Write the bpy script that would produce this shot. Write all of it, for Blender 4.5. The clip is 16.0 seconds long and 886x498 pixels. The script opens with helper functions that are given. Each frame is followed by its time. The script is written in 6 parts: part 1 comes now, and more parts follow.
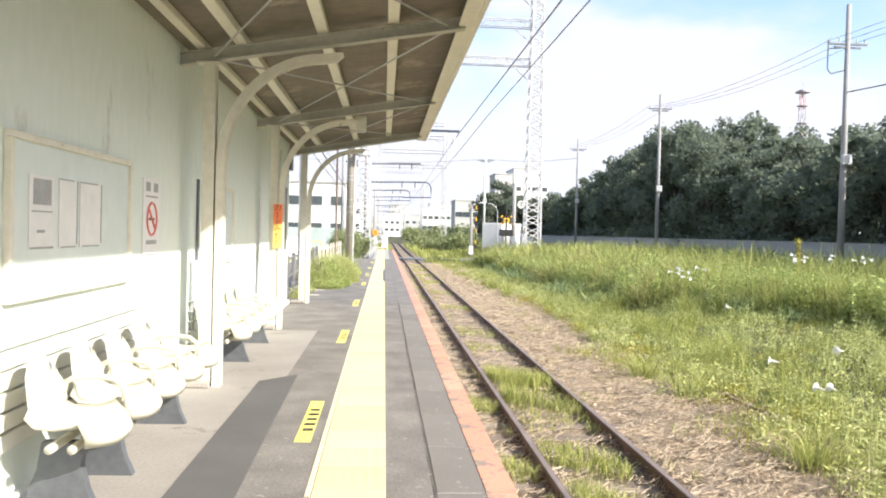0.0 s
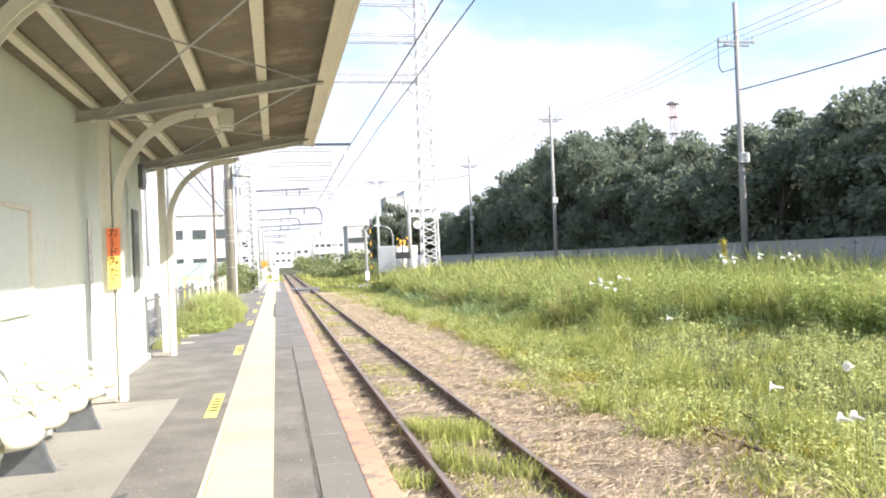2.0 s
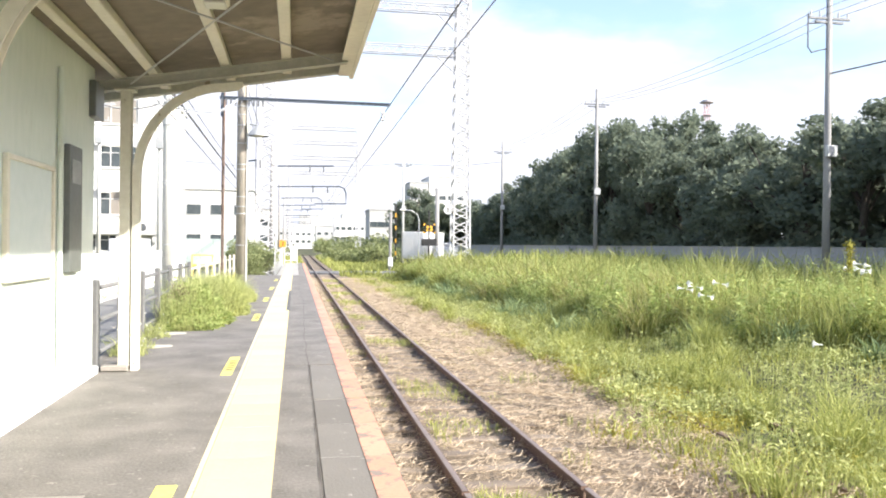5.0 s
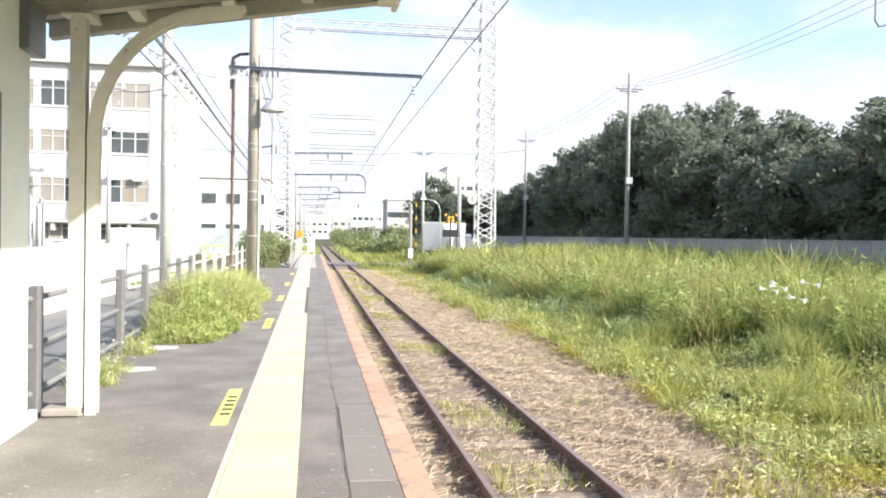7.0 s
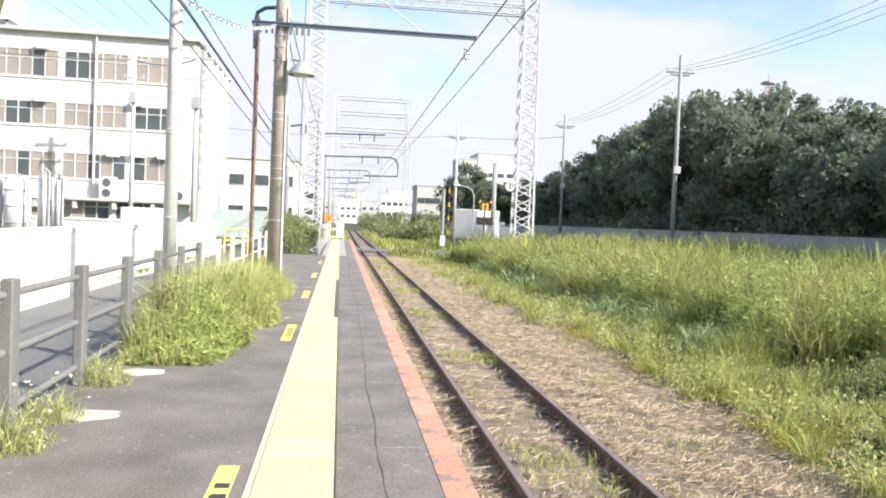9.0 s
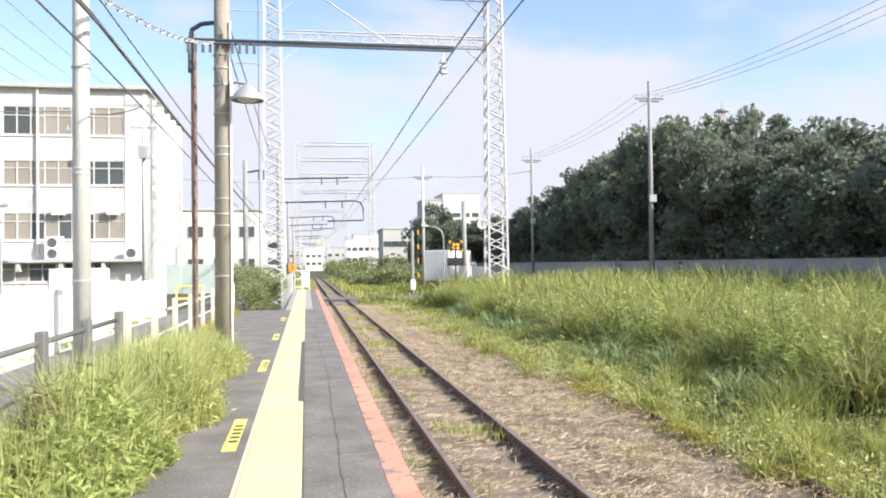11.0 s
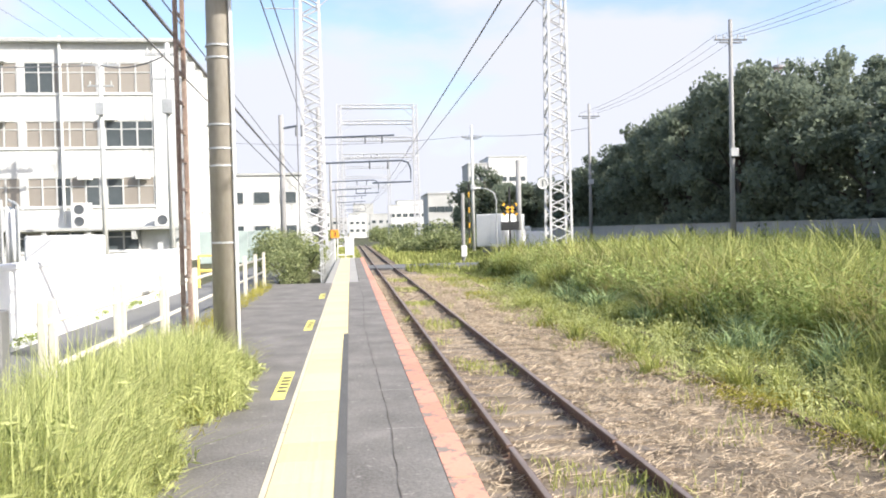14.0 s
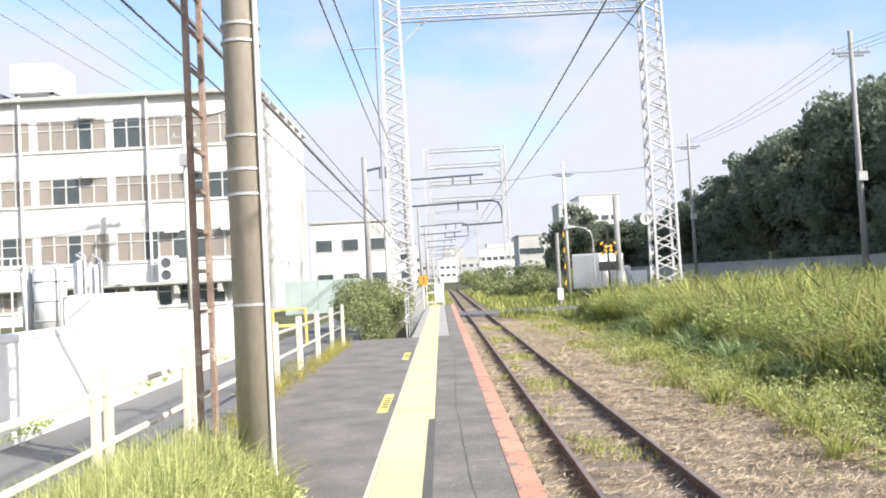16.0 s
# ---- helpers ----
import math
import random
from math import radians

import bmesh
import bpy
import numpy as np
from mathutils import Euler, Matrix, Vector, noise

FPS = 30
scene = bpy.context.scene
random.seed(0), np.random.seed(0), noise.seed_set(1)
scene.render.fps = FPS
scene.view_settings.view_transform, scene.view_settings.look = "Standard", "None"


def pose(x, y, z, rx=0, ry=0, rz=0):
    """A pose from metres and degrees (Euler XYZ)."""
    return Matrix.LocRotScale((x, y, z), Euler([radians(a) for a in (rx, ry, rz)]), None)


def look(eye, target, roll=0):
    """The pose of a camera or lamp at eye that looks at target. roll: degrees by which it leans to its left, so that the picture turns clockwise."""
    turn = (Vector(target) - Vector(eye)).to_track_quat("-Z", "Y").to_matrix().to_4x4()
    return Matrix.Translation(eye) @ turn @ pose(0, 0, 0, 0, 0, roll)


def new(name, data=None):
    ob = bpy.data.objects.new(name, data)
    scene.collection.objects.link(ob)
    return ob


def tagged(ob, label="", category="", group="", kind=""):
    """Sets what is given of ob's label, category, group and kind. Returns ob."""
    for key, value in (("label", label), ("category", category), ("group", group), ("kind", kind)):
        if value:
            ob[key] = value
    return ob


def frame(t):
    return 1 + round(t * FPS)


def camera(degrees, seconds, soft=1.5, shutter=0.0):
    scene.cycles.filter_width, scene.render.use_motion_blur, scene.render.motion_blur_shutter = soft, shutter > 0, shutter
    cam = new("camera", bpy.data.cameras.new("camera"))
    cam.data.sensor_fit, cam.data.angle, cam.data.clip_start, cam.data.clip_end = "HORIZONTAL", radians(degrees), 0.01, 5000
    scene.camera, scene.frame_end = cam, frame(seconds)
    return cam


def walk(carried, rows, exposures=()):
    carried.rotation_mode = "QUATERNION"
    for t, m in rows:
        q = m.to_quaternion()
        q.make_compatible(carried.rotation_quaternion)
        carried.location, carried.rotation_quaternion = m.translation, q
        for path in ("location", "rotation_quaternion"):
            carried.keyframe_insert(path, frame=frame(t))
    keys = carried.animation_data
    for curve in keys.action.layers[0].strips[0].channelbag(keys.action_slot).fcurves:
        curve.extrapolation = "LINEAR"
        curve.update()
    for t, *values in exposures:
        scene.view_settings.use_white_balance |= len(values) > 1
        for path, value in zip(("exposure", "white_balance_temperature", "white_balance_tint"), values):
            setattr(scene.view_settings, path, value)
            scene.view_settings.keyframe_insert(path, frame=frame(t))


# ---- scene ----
cam = camera(58.2, 16.0, soft=1.9)
PATH = [
    (0, (-0.755, 2.619, 1.365), (-0.607, 4.613, 1.324), 1.5),
    (0.5, (-0.723, 3.228, 1.327), (-0.531, 5.218, 1.264), -5.5),
    (1, (-0.787, 3.858, 1.285), (-0.601, 5.848, 1.368), -0.5),
    (1.5, (-0.659, 4.631, 1.294), (-0.29, 6.597, 1.265), -2.5),
    (2, (-0.651, 5.247, 1.289), (-0.239, 7.204, 1.307), -2.3),
    (2.5, (-0.558, 5.842, 1.155), (-0.109, 7.79, 1.213), -2.9),
    (3, (-0.61, 6.455, 1.222), (-0.218, 8.416, 1.21), -1.0),
    (3.5, (-0.605, 7.268, 1.301), (-0.197, 9.226, 1.329), 1.1),
    (6, (-0.612, 10.289, 1.219), (-0.265, 12.257, 1.149), 0.4),
    (6.5, (-0.674, 10.914, 1.202), (-0.289, 12.874, 1.111), 1.6),
    (7, (-0.655, 11.625, 1.278), (-0.33, 13.598, 1.245), 1.0),
    (7.5, (-0.63, 12.249, 1.272), (-0.35, 14.229, 1.241), -0.3),
    (8, (-0.658, 12.875, 1.305), (-0.333, 14.848, 1.284), -0.3),
    (8.5, (-0.611, 13.518, 1.325), (-0.398, 15.505, 1.242), -1.4),
    (9, (-0.73, 14.102, 1.303), (-0.471, 16.084, 1.235), 2.4),
    (11.5, (-0.656, 17.169, 1.35), (-0.315, 19.138, 1.428), -1.4),
    (12, (-0.643, 17.9, 1.332), (-0.455, 19.888, 1.443), -0.7),
    (12.5, (-0.683, 18.639, 1.339), (-0.395, 20.618, 1.331), 0.1),
    (13, (-0.666, 19.321, 1.329), (-0.431, 21.307, 1.298), -1.1),
    (13.5, (-0.716, 19.935, 1.318), (-0.376, 21.905, 1.28), 2.6),
    (14, (-0.655, 20.701, 1.278), (-0.424, 22.688, 1.232), -1.3),
    (14.5, (-0.646, 21.315, 1.29), (-0.476, 23.307, 1.301), 1.5),
    (15, (-0.619, 21.968, 1.246), (-0.592, 23.967, 1.278), -0.1),
    (15.5, (-0.584, 22.656, 1.272), (-0.532, 24.654, 1.337), 1.2),
    (16, (-0.584, 23.285, 1.326), (-0.575, 25.284, 1.397), -3.0),
]
walk(cam, [(t, look(eye, aim, lean)) for t, eye, aim, lean in PATH], [(0.0, 1.34), (2.0, 1.5), (3.5, 1.53), (7.0, 1.42), (9.0, 1.23), (12.0, 1.11), (14.0, 1.19), (15.0, 1.2), (16.0, 1.13)])

# ---- light ----
SUN = Vector((2.48, -1.9, 1.98)).normalized()
elevation = math.asin(SUN.z)
world = bpy.data.worlds.new("sky")
scene.world = world
world.use_nodes = True
wt = world.node_tree
bg = wt.nodes["Background"]
sky = wt.nodes.new("ShaderNodeTexSky")
sky.sky_type = "NISHITA"
sky.sun_disc = False
sky.sun_elevation = elevation
sky.sun_rotation = math.atan2(SUN.x, SUN.y)
sky.dust_density = 2.0
coord = wt.nodes.new("ShaderNodeTexCoord")
stretch = wt.nodes.new("ShaderNodeMapping")
stretch.inputs["Scale"].default_value = (1.6, 1.6, 4.2)
stretch.inputs["Location"].default_value = (0.35, 0.2, -0.55)
wt.links.new(coord.outputs["Generated"], stretch.inputs["Vector"])
puffs = wt.nodes.new("ShaderNodeTexNoise")
puffs.inputs["Scale"].default_value = 1.5
puffs.inputs["Detail"].default_value = 7
puffs.inputs["Roughness"].default_value = 0.52
wt.links.new(stretch.outputs[0], puffs.inputs["Vector"])
split = wt.nodes.new("ShaderNodeSeparateXYZ")
wt.links.new(coord.outputs["Generated"], split.inputs[0])
low = wt.nodes.new("ShaderNodeMapRange")
low.inputs["From Min"].default_value, low.inputs["From Max"].default_value = 0.0, 0.5
low.inputs["To Min"].default_value, low.inputs["To Max"].default_value = 0.26, -0.12
wt.links.new(split.outputs[2], low.inputs["Value"])
add = wt.nodes.new("ShaderNodeMath")
wt.links.new(puffs.outputs["Fac"], add.inputs[0])
wt.links.new(low.outputs[0], add.inputs[1])
cover = wt.nodes.new("ShaderNodeMapRange")
cover.interpolation_type = "SMOOTHSTEP"
cover.inputs["From Min"].default_value, cover.inputs["From Max"].default_value = 0.46, 0.63
wt.links.new(add.outputs[0], cover.inputs["Value"])
clouds = wt.nodes.new("ShaderNodeMix")
clouds.data_type = "RGBA"
clouds.inputs["B"].default_value = (3.0, 3.12, 3.4, 1)
wt.links.new(cover.outputs[0], clouds.inputs["Factor"])
wt.links.new(sky.outputs[0], clouds.inputs["A"])
tint = wt.nodes.new("ShaderNodeMix")
tint.data_type, tint.blend_type = "RGBA", "MULTIPLY"
tint.inputs["Factor"].default_value = 1.0
tint.inputs["B"].default_value = (1.01, 1.0, 1.03, 1)
wt.links.new(clouds.outputs["Result"], tint.inputs["A"])
wt.links.new(tint.outputs["Result"], bg.inputs["Color"])
bg.inputs["Strength"].default_value = 0.13
sun = new("sun", bpy.data.lights.new("sun", "SUN"))
sun.data.energy, sun.data.angle, sun.data.color = 3.4, radians(0.6), (1.0, 0.95, 0.87)
sun.matrix_world = look(SUN * 60, (0, 0, 0))


# ---- materials ----
def mat(name, dark, light, fine=30.0, coarse=1.2, rough=0.8, bump=0.15, metal=0.0, wear=None, wear_at=0.62, wear_scale=3.0, by="none", stretch=(1, 1, 1), clear=0.0, apart=0.6):
    """Two noises mix dark and light; wear is a third colour in worn spots; by: a lightness step for each piece or island."""
    m = bpy.data.materials.new(name)
    m.use_nodes = True
    t = m.node_tree
    p = t.nodes["Principled BSDF"]
    tc = t.nodes.new("ShaderNodeTexCoord")
    mp = t.nodes.new("ShaderNodeMapping")
    mp.inputs["Scale"].default_value = stretch
    t.links.new(tc.outputs["Object"], mp.inputs["Vector"])
    n1, n2 = t.nodes.new("ShaderNodeTexNoise"), t.nodes.new("ShaderNodeTexNoise")
    for n, s in ((n1, fine), (n2, coarse)):
        n.inputs["Scale"].default_value = s
        n.inputs["Detail"].default_value = 4
        t.links.new(mp.outputs[0], n.inputs["Vector"])
    half = t.nodes.new("ShaderNodeMix")
    half.inputs[0].default_value = 0.55
    t.links.new(n1.outputs["Fac"], half.inputs[2])
    t.links.new(n2.outputs["Fac"], half.inputs[3])
    spread = t.nodes.new("ShaderNodeMapRange")
    spread.inputs["From Min"].default_value, spread.inputs["From Max"].default_value = 0.32, 0.68
    t.links.new(half.outputs[0], spread.inputs["Value"])
    amount = spread.outputs[0]
    if by != "none":
        info = t.nodes.new("ShaderNodeObjectInfo" if by == "object" else "ShaderNodeNewGeometry")
        add2 = t.nodes.new("ShaderNodeMix")
        add2.inputs[0].default_value = apart
        t.links.new(amount, add2.inputs[2])
        t.links.new(info.outputs["Random" if by == "object" else "Random Per Island"], add2.inputs[3])
        amount = add2.outputs[0]
    col = t.nodes.new("ShaderNodeMix")
    col.data_type = "RGBA"
    col.inputs["A"].default_value, col.inputs["B"].default_value = (*dark, 1), (*light, 1)
    t.links.new(amount, col.inputs["Factor"])
    out = col.outputs["Result"]
    if wear:
        n3 = t.nodes.new("ShaderNodeTexNoise")
        n3.inputs["Scale"].default_value, n3.inputs["Detail"].default_value, n3.inputs["Roughness"].default_value = wear_scale, 8, 0.65
        t.links.new(mp.outputs[0], n3.inputs["Vector"])
        r3 = t.nodes.new("ShaderNodeMapRange")
        r3.inputs["From Min"].default_value, r3.inputs["From Max"].default_value = wear_at - 0.03, wear_at + 0.03
        t.links.new(n3.outputs["Fac"], r3.inputs["Value"])
        w = t.nodes.new("ShaderNodeMix")
        w.data_type = "RGBA"
        w.inputs["B"].default_value = (*wear, 1)
        t.links.new(r3.outputs[0], w.inputs["Factor"])
        t.links.new(out, w.inputs["A"])
        out = w.outputs["Result"]
    t.links.new(out, p.inputs["Base Color"])
    p.inputs["Roughness"].default_value, p.inputs["Metallic"].default_value = rough, metal
    if clear:
        p.inputs["Transmission Weight"].default_value = clear
    if bump:
        b = t.nodes.new("ShaderNodeBump")
        b.inputs["Strength"].default_value, b.inputs["Distance"].default_value = bump, 0.02
        t.links.new(half.outputs[0], b.inputs["Height"])
        t.links.new(b.outputs[0], p.inputs["Normal"])
    return m


def leaf_mat(name, dark, light, through_light=0.35, rough=0.75, apart=0.85):
    """Foliage: a tone for each leaf, with some light let through."""
    m = mat(name, dark, light, fine=3.0, coarse=0.35, rough=rough, bump=0, by="island", apart=apart)
    t = m.node_tree
    p = t.nodes["Principled BSDF"]
    src = p.inputs["Base Color"].links[0].from_socket
    p.inputs["Specular IOR Level"].default_value = 0.2
    thin = t.nodes.new("ShaderNodeBsdfTranslucent")
    t.links.new(src, thin.inputs["Color"])
    mix = t.nodes.new("ShaderNodeMixShader")
    mix.inputs[0].default_value = through_light
    t.links.new(p.outputs[0], mix.inputs[1])
    t.links.new(thin.outputs[0], mix.inputs[2])
    t.links.new(mix.outputs[0], t.nodes["Material Output"].inputs["Surface"])
    return m


ASPHALT = mat("asphalt", (0.11, 0.101, 0.09), (0.255, 0.236, 0.212), 55, 2.2, 0.9, 0.6, wear=(0.32, 0.3, 0.265), wear_at=0.64, wear_scale=16)
DARK_ASPHALT = mat("dark_asphalt", (0.085, 0.082, 0.078), (0.13, 0.126, 0.12), 110, 1.5, 0.9, 0.35)
ROAD = mat("road_asphalt", (0.13, 0.13, 0.13), (0.2, 0.2, 0.195), 70, 0.6, 0.9, 0.3)
SLAB = mat("edge_concrete", (0.155, 0.143, 0.127), (0.225, 0.21, 0.188), 60, 2.0, 0.9, 0.5, wear=(0.38, 0.36, 0.32), wear_at=0.65, wear_scale=9, by="object")
FLOOR_CONCRETE = mat("floor_concrete", (0.25, 0.23, 0.205), (0.36, 0.335, 0.3), 50, 1.4, 0.85, 0.25, wear=(0.19, 0.18, 0.165), wear_at=0.64, wear_scale=2.2)
CONCRETE = mat("concrete", (0.3, 0.29, 0.27), (0.43, 0.41, 0.38), 40, 0.9, 0.85, 0.25)
YELLOW = mat("yellow_tile", (0.74, 0.6, 0.29), (0.84, 0.72, 0.4), 40, 1.2, 0.7, 0.1, wear=(0.6, 0.5, 0.28), wear_at=0.72, wear_scale=6, by="object")
PALE_LINE = mat("pale_line", (0.6, 0.52, 0.36), (0.74, 0.66, 0.48), 50, 3, 0.8, 0.1, wear=(0.2, 0.19, 0.17), wear_at=0.63, wear_scale=14)
MARKER = mat("marker_yellow", (0.78, 0.68, 0.14), (0.86, 0.78, 0.22), 30, 2, 0.6, 0.05)
INK = mat("ink", (0.03, 0.028, 0.025), (0.06, 0.055, 0.05), 30, 2, 0.7, 0)
CORAL = mat("coral_paint", (0.64, 0.25, 0.165), (0.78, 0.36, 0.25), 45, 1.6, 0.75, 0.2, wear=(0.26, 0.215, 0.18), wear_at=0.535, wear_scale=7, by="object")
CREAM = mat("cream_paint", (0.6, 0.58, 0.48), (0.75, 0.73, 0.62), 18, 1.3, 0.6, 0.12, wear=(0.33, 0.27, 0.18), wear_at=0.68, wear_scale=7)
# Cream paint darkened for the weak light under the roof, with worn spots.
RAFTER = mat("shaded_rafter_paint", (0.34, 0.34, 0.29), (0.5, 0.49, 0.42), 16, 1.5, 0.7, 0.15, wear=(0.24, 0.2, 0.15), wear_at=0.66, wear_scale=6)
WALL = mat("wall_paint", (0.63, 0.7, 0.63), (0.74, 0.79, 0.725), 14, 0.7, 0.75, 0.08, wear=(0.55, 0.58, 0.51), wear_at=0.66, wear_scale=2.5, stretch=(1, 1, 0.35))
PALE_WOOD = mat("pale_board", (0.62, 0.62, 0.57), (0.74, 0.74, 0.69), 22, 1.5, 0.7, 0.1, by="object")
SOFFIT = mat("roof_sheet", (0.13, 0.11, 0.085), (0.22, 0.19, 0.145), 8, 0.8, 0.75, 0.1, wear=(0.28, 0.245, 0.19), wear_at=0.6, wear_scale=1.1)
ROOF_TOP = mat("roof_top", (0.25, 0.25, 0.24), (0.36, 0.36, 0.34), 20, 1, 0.7, 0.1)
BOARD = mat("notice_panel", (0.6, 0.68, 0.64), (0.7, 0.76, 0.72), 10, 0.8, 0.45, 0.03)
PAPER = mat("paper", (0.7, 0.7, 0.68), (0.8, 0.8, 0.77), 12, 3, 0.8, 0)
GREY_PRINT = mat("grey_print", (0.3, 0.31, 0.31), (0.42, 0.43, 0.42), 40, 8, 0.8, 0)
RED = mat("red_paint", (0.6, 0.14, 0.12), (0.7, 0.2, 0.17), 20, 3, 0.6, 0)
MAST_GREY = mat("mast_grey", (0.34, 0.32, 0.34), (0.44, 0.41, 0.43), 2, 0.3, 0.7, 0)
MAST_RED = mat("mast_red", (0.6, 0.34, 0.32), (0.68, 0.42, 0.4), 2, 0.3, 0.7, 0)
SIGN_RED = mat("sign_red", (0.82, 0.21, 0.08), (0.88, 0.27, 0.11), 10, 2, 0.5, 0)
SIGN_YELLOW = mat("sign_yellow", (0.85, 0.6, 0.14), (0.9, 0.68, 0.19), 10, 2, 0.5, 0)
SIGN_INK = mat("sign_ink", (0.2, 0.05, 0.02), (0.26, 0.07, 0.03), 10, 2, 0.6, 0)
DARK_PANEL = mat("dark_panel", (0.1, 0.11, 0.105), (0.16, 0.17, 0.16), 15, 2, 0.4, 0.05)
SEAT = mat("seat_plastic", (0.54, 0.52, 0.41), (0.65, 0.63, 0.52), 10, 1.5, 0.4, 0.03)
SEAT_EDGE = mat("worn_seat_rim", (0.36, 0.3, 0.19), (0.46, 0.4, 0.27), 30, 4, 0.6, 0.1)
GREY_STEEL = mat("grey_steel", (0.1, 0.11, 0.12), (0.17, 0.18, 0.19), 20, 2, 0.5, 0.1, metal=0.3)
GALV = mat("galvanised", (0.36, 0.37, 0.37), (0.52, 0.53, 0.53), 14, 1.2, 0.5, 0.08, metal=0.35)
WHITE_STEEL = mat("white_steel", (0.62, 0.62, 0.62), (0.78, 0.78, 0.78), 12, 0.8, 0.55, 0.05, wear=(0.4, 0.37, 0.33), wear_at=0.72, wear_scale=4)
FENCE_GREY = mat("fence_grey", (0.13, 0.13, 0.13), (0.2, 0.2, 0.195), 25, 2, 0.6, 0.1)
FENCE_CREAM = mat("fence_cream", (0.5, 0.47, 0.39), (0.64, 0.6, 0.51), 25, 2, 0.7, 0.1, wear=(0.42, 0.36, 0.27), wear_at=0.68, wear_scale=9)
POLE = mat("pole_concrete", (0.27, 0.245, 0.205), (0.38, 0.35, 0.3), 30, 1.6, 0.85, 0.2, stretch=(1, 1, 0.3))
POLE_PALE = mat("pale_pole_concrete", (0.52, 0.52, 0.49), (0.66, 0.66, 0.63), 30, 1.3, 0.8, 0.15, stretch=(1, 1, 0.3))
POLE_FAR = mat("far_pole_concrete", (0.26, 0.255, 0.25), (0.37, 0.365, 0.355), 20, 0.8, 0.85, 0.1)
RUST = mat("rusty_steel", (0.18, 0.115, 0.085), (0.35, 0.265, 0.215), 20, 2.2, 0.8, 0.3, wear=(0.42, 0.37, 0.3), wear_at=0.6, wear_scale=4)
BLUE_STEEL = mat("blue_grey_steel", (0.045, 0.06, 0.08), (0.09, 0.11, 0.14), 20, 2, 0.5, 0.1)
LAMP_WHITE = mat("lamp_enamel", (0.7, 0.7, 0.68), (0.8, 0.8, 0.78), 15, 3, 0.35, 0.03)
LAMP_GLASS = mat("lamp_diffuser", (0.5, 0.5, 0.46), (0.6, 0.6, 0.55), 8, 3, 0.3, 0)
WIRE = mat("wire", (0.12, 0.12, 0.13), (0.2, 0.2, 0.21), 10, 2, 0.6, 0)
RAIL = mat("rail_steel", (0.1, 0.062, 0.048), (0.2, 0.125, 0.095), 35, 2, 0.75, 0.3)
RAIL_TOP = mat("rail_head", (0.2, 0.15, 0.125), (0.32, 0.26, 0.23), 35, 2, 0.5, 0.15, metal=0.3)
SLEEPER = mat("sleeper_wood", (0.15, 0.115, 0.085), (0.3, 0.25, 0.195), 25, 2, 0.9, 0.5, by="object", stretch=(0.3, 3, 3))
BALLAST = mat("ballast", (0.1, 0.077, 0.053), (0.35, 0.28, 0.195), 30, 1.6, 0.95, 0.8)
STRAW = leaf_mat("dry_straw", (0.22, 0.17, 0.115), (0.74, 0.61, 0.45), 0.25, 0.9)
SOIL = mat("grassy_soil", (0.05, 0.062, 0.02), (0.12, 0.11, 0.055), 6, 0.3, 0.95, 0.6)
GRASS = leaf_mat("green_grass", (0.19, 0.235, 0.05), (0.62, 0.62, 0.23), 0.45)
FRESH = leaf_mat("fresh_weed_leaf", (0.18, 0.22, 0.062), (0.8, 0.82, 0.38), 0.47)
BLUE_GRASS = leaf_mat("blue_green_grass", (0.13, 0.19, 0.075), (0.5, 0.6, 0.31), 0.4)
SEEDING = leaf_mat("seeding_grass", (0.3, 0.27, 0.1), (0.72, 0.66, 0.34), 0.45)
GRASS_TALL = leaf_mat("tall_grass", (0.12, 0.155, 0.035), (0.58, 0.58, 0.22), 0.42)
STRAW_DARK = leaf_mat("withered_weed", (0.12, 0.09, 0.06), (0.26, 0.2, 0.13), 0.25)
GRASS_YELLOW = leaf_mat("yellowing_weed", (0.3, 0.28, 0.05), (0.46, 0.42, 0.1))
WEED = leaf_mat("weed_leaf", (0.17, 0.235, 0.05), (0.6, 0.67, 0.27), 0.45)
GANTRY = mat("gantry_steel", (0.46, 0.46, 0.47), (0.62, 0.62, 0.63), 12, 0.8, 0.6, 0.05)
BUSH = leaf_mat("bush_leaf", (0.15, 0.185, 0.075), (0.45, 0.48, 0.24), 0.45)
# Leaf green paled and blued: bright haze over the wood is in the colour.
TREE_LEAF = leaf_mat("tree_leaf", (0.165, 0.2, 0.15), (0.245, 0.28, 0.2), 0.55, 0.95, 0.4)
BARK = mat("bark", (0.05, 0.042, 0.034), (0.11, 0.095, 0.08), 12, 2, 0.9, 0.5)
LILY = leaf_mat("lily_petal", (0.72, 0.72, 0.66), (0.84, 0.84, 0.79), 0.3)
PLASTER = mat("white_plaster", (0.62, 0.62, 0.595), (0.74, 0.74, 0.715), 6, 0.25, 0.85, 0.05, wear=(0.46, 0.46, 0.44), wear_at=0.64, wear_scale=0.7, stretch=(1, 1, 0.3))
PLASTER_GREY = mat("grey_plaster", (0.42, 0.42, 0.4), (0.54, 0.54, 0.52), 6, 0.3, 0.85, 0.05)
GLASS = mat("window_glass", (0.06, 0.075, 0.08), (0.1, 0.115, 0.12), 2, 0.3, 0.08, 0)
CURTAIN = mat("curtained_pane", (0.27, 0.24, 0.205), (0.37, 0.335, 0.29), 2, 0.4, 0.35, 0, by="object")
ALU = mat("aluminium", (0.56, 0.56, 0.54), (0.68, 0.68, 0.66), 10, 2, 0.5, 0.03, metal=0.1)
WHITE_WALL = mat("white_coping_wall", (0.72, 0.72, 0.7), (0.82, 0.82, 0.8), 8, 0.5, 0.8, 0.06)
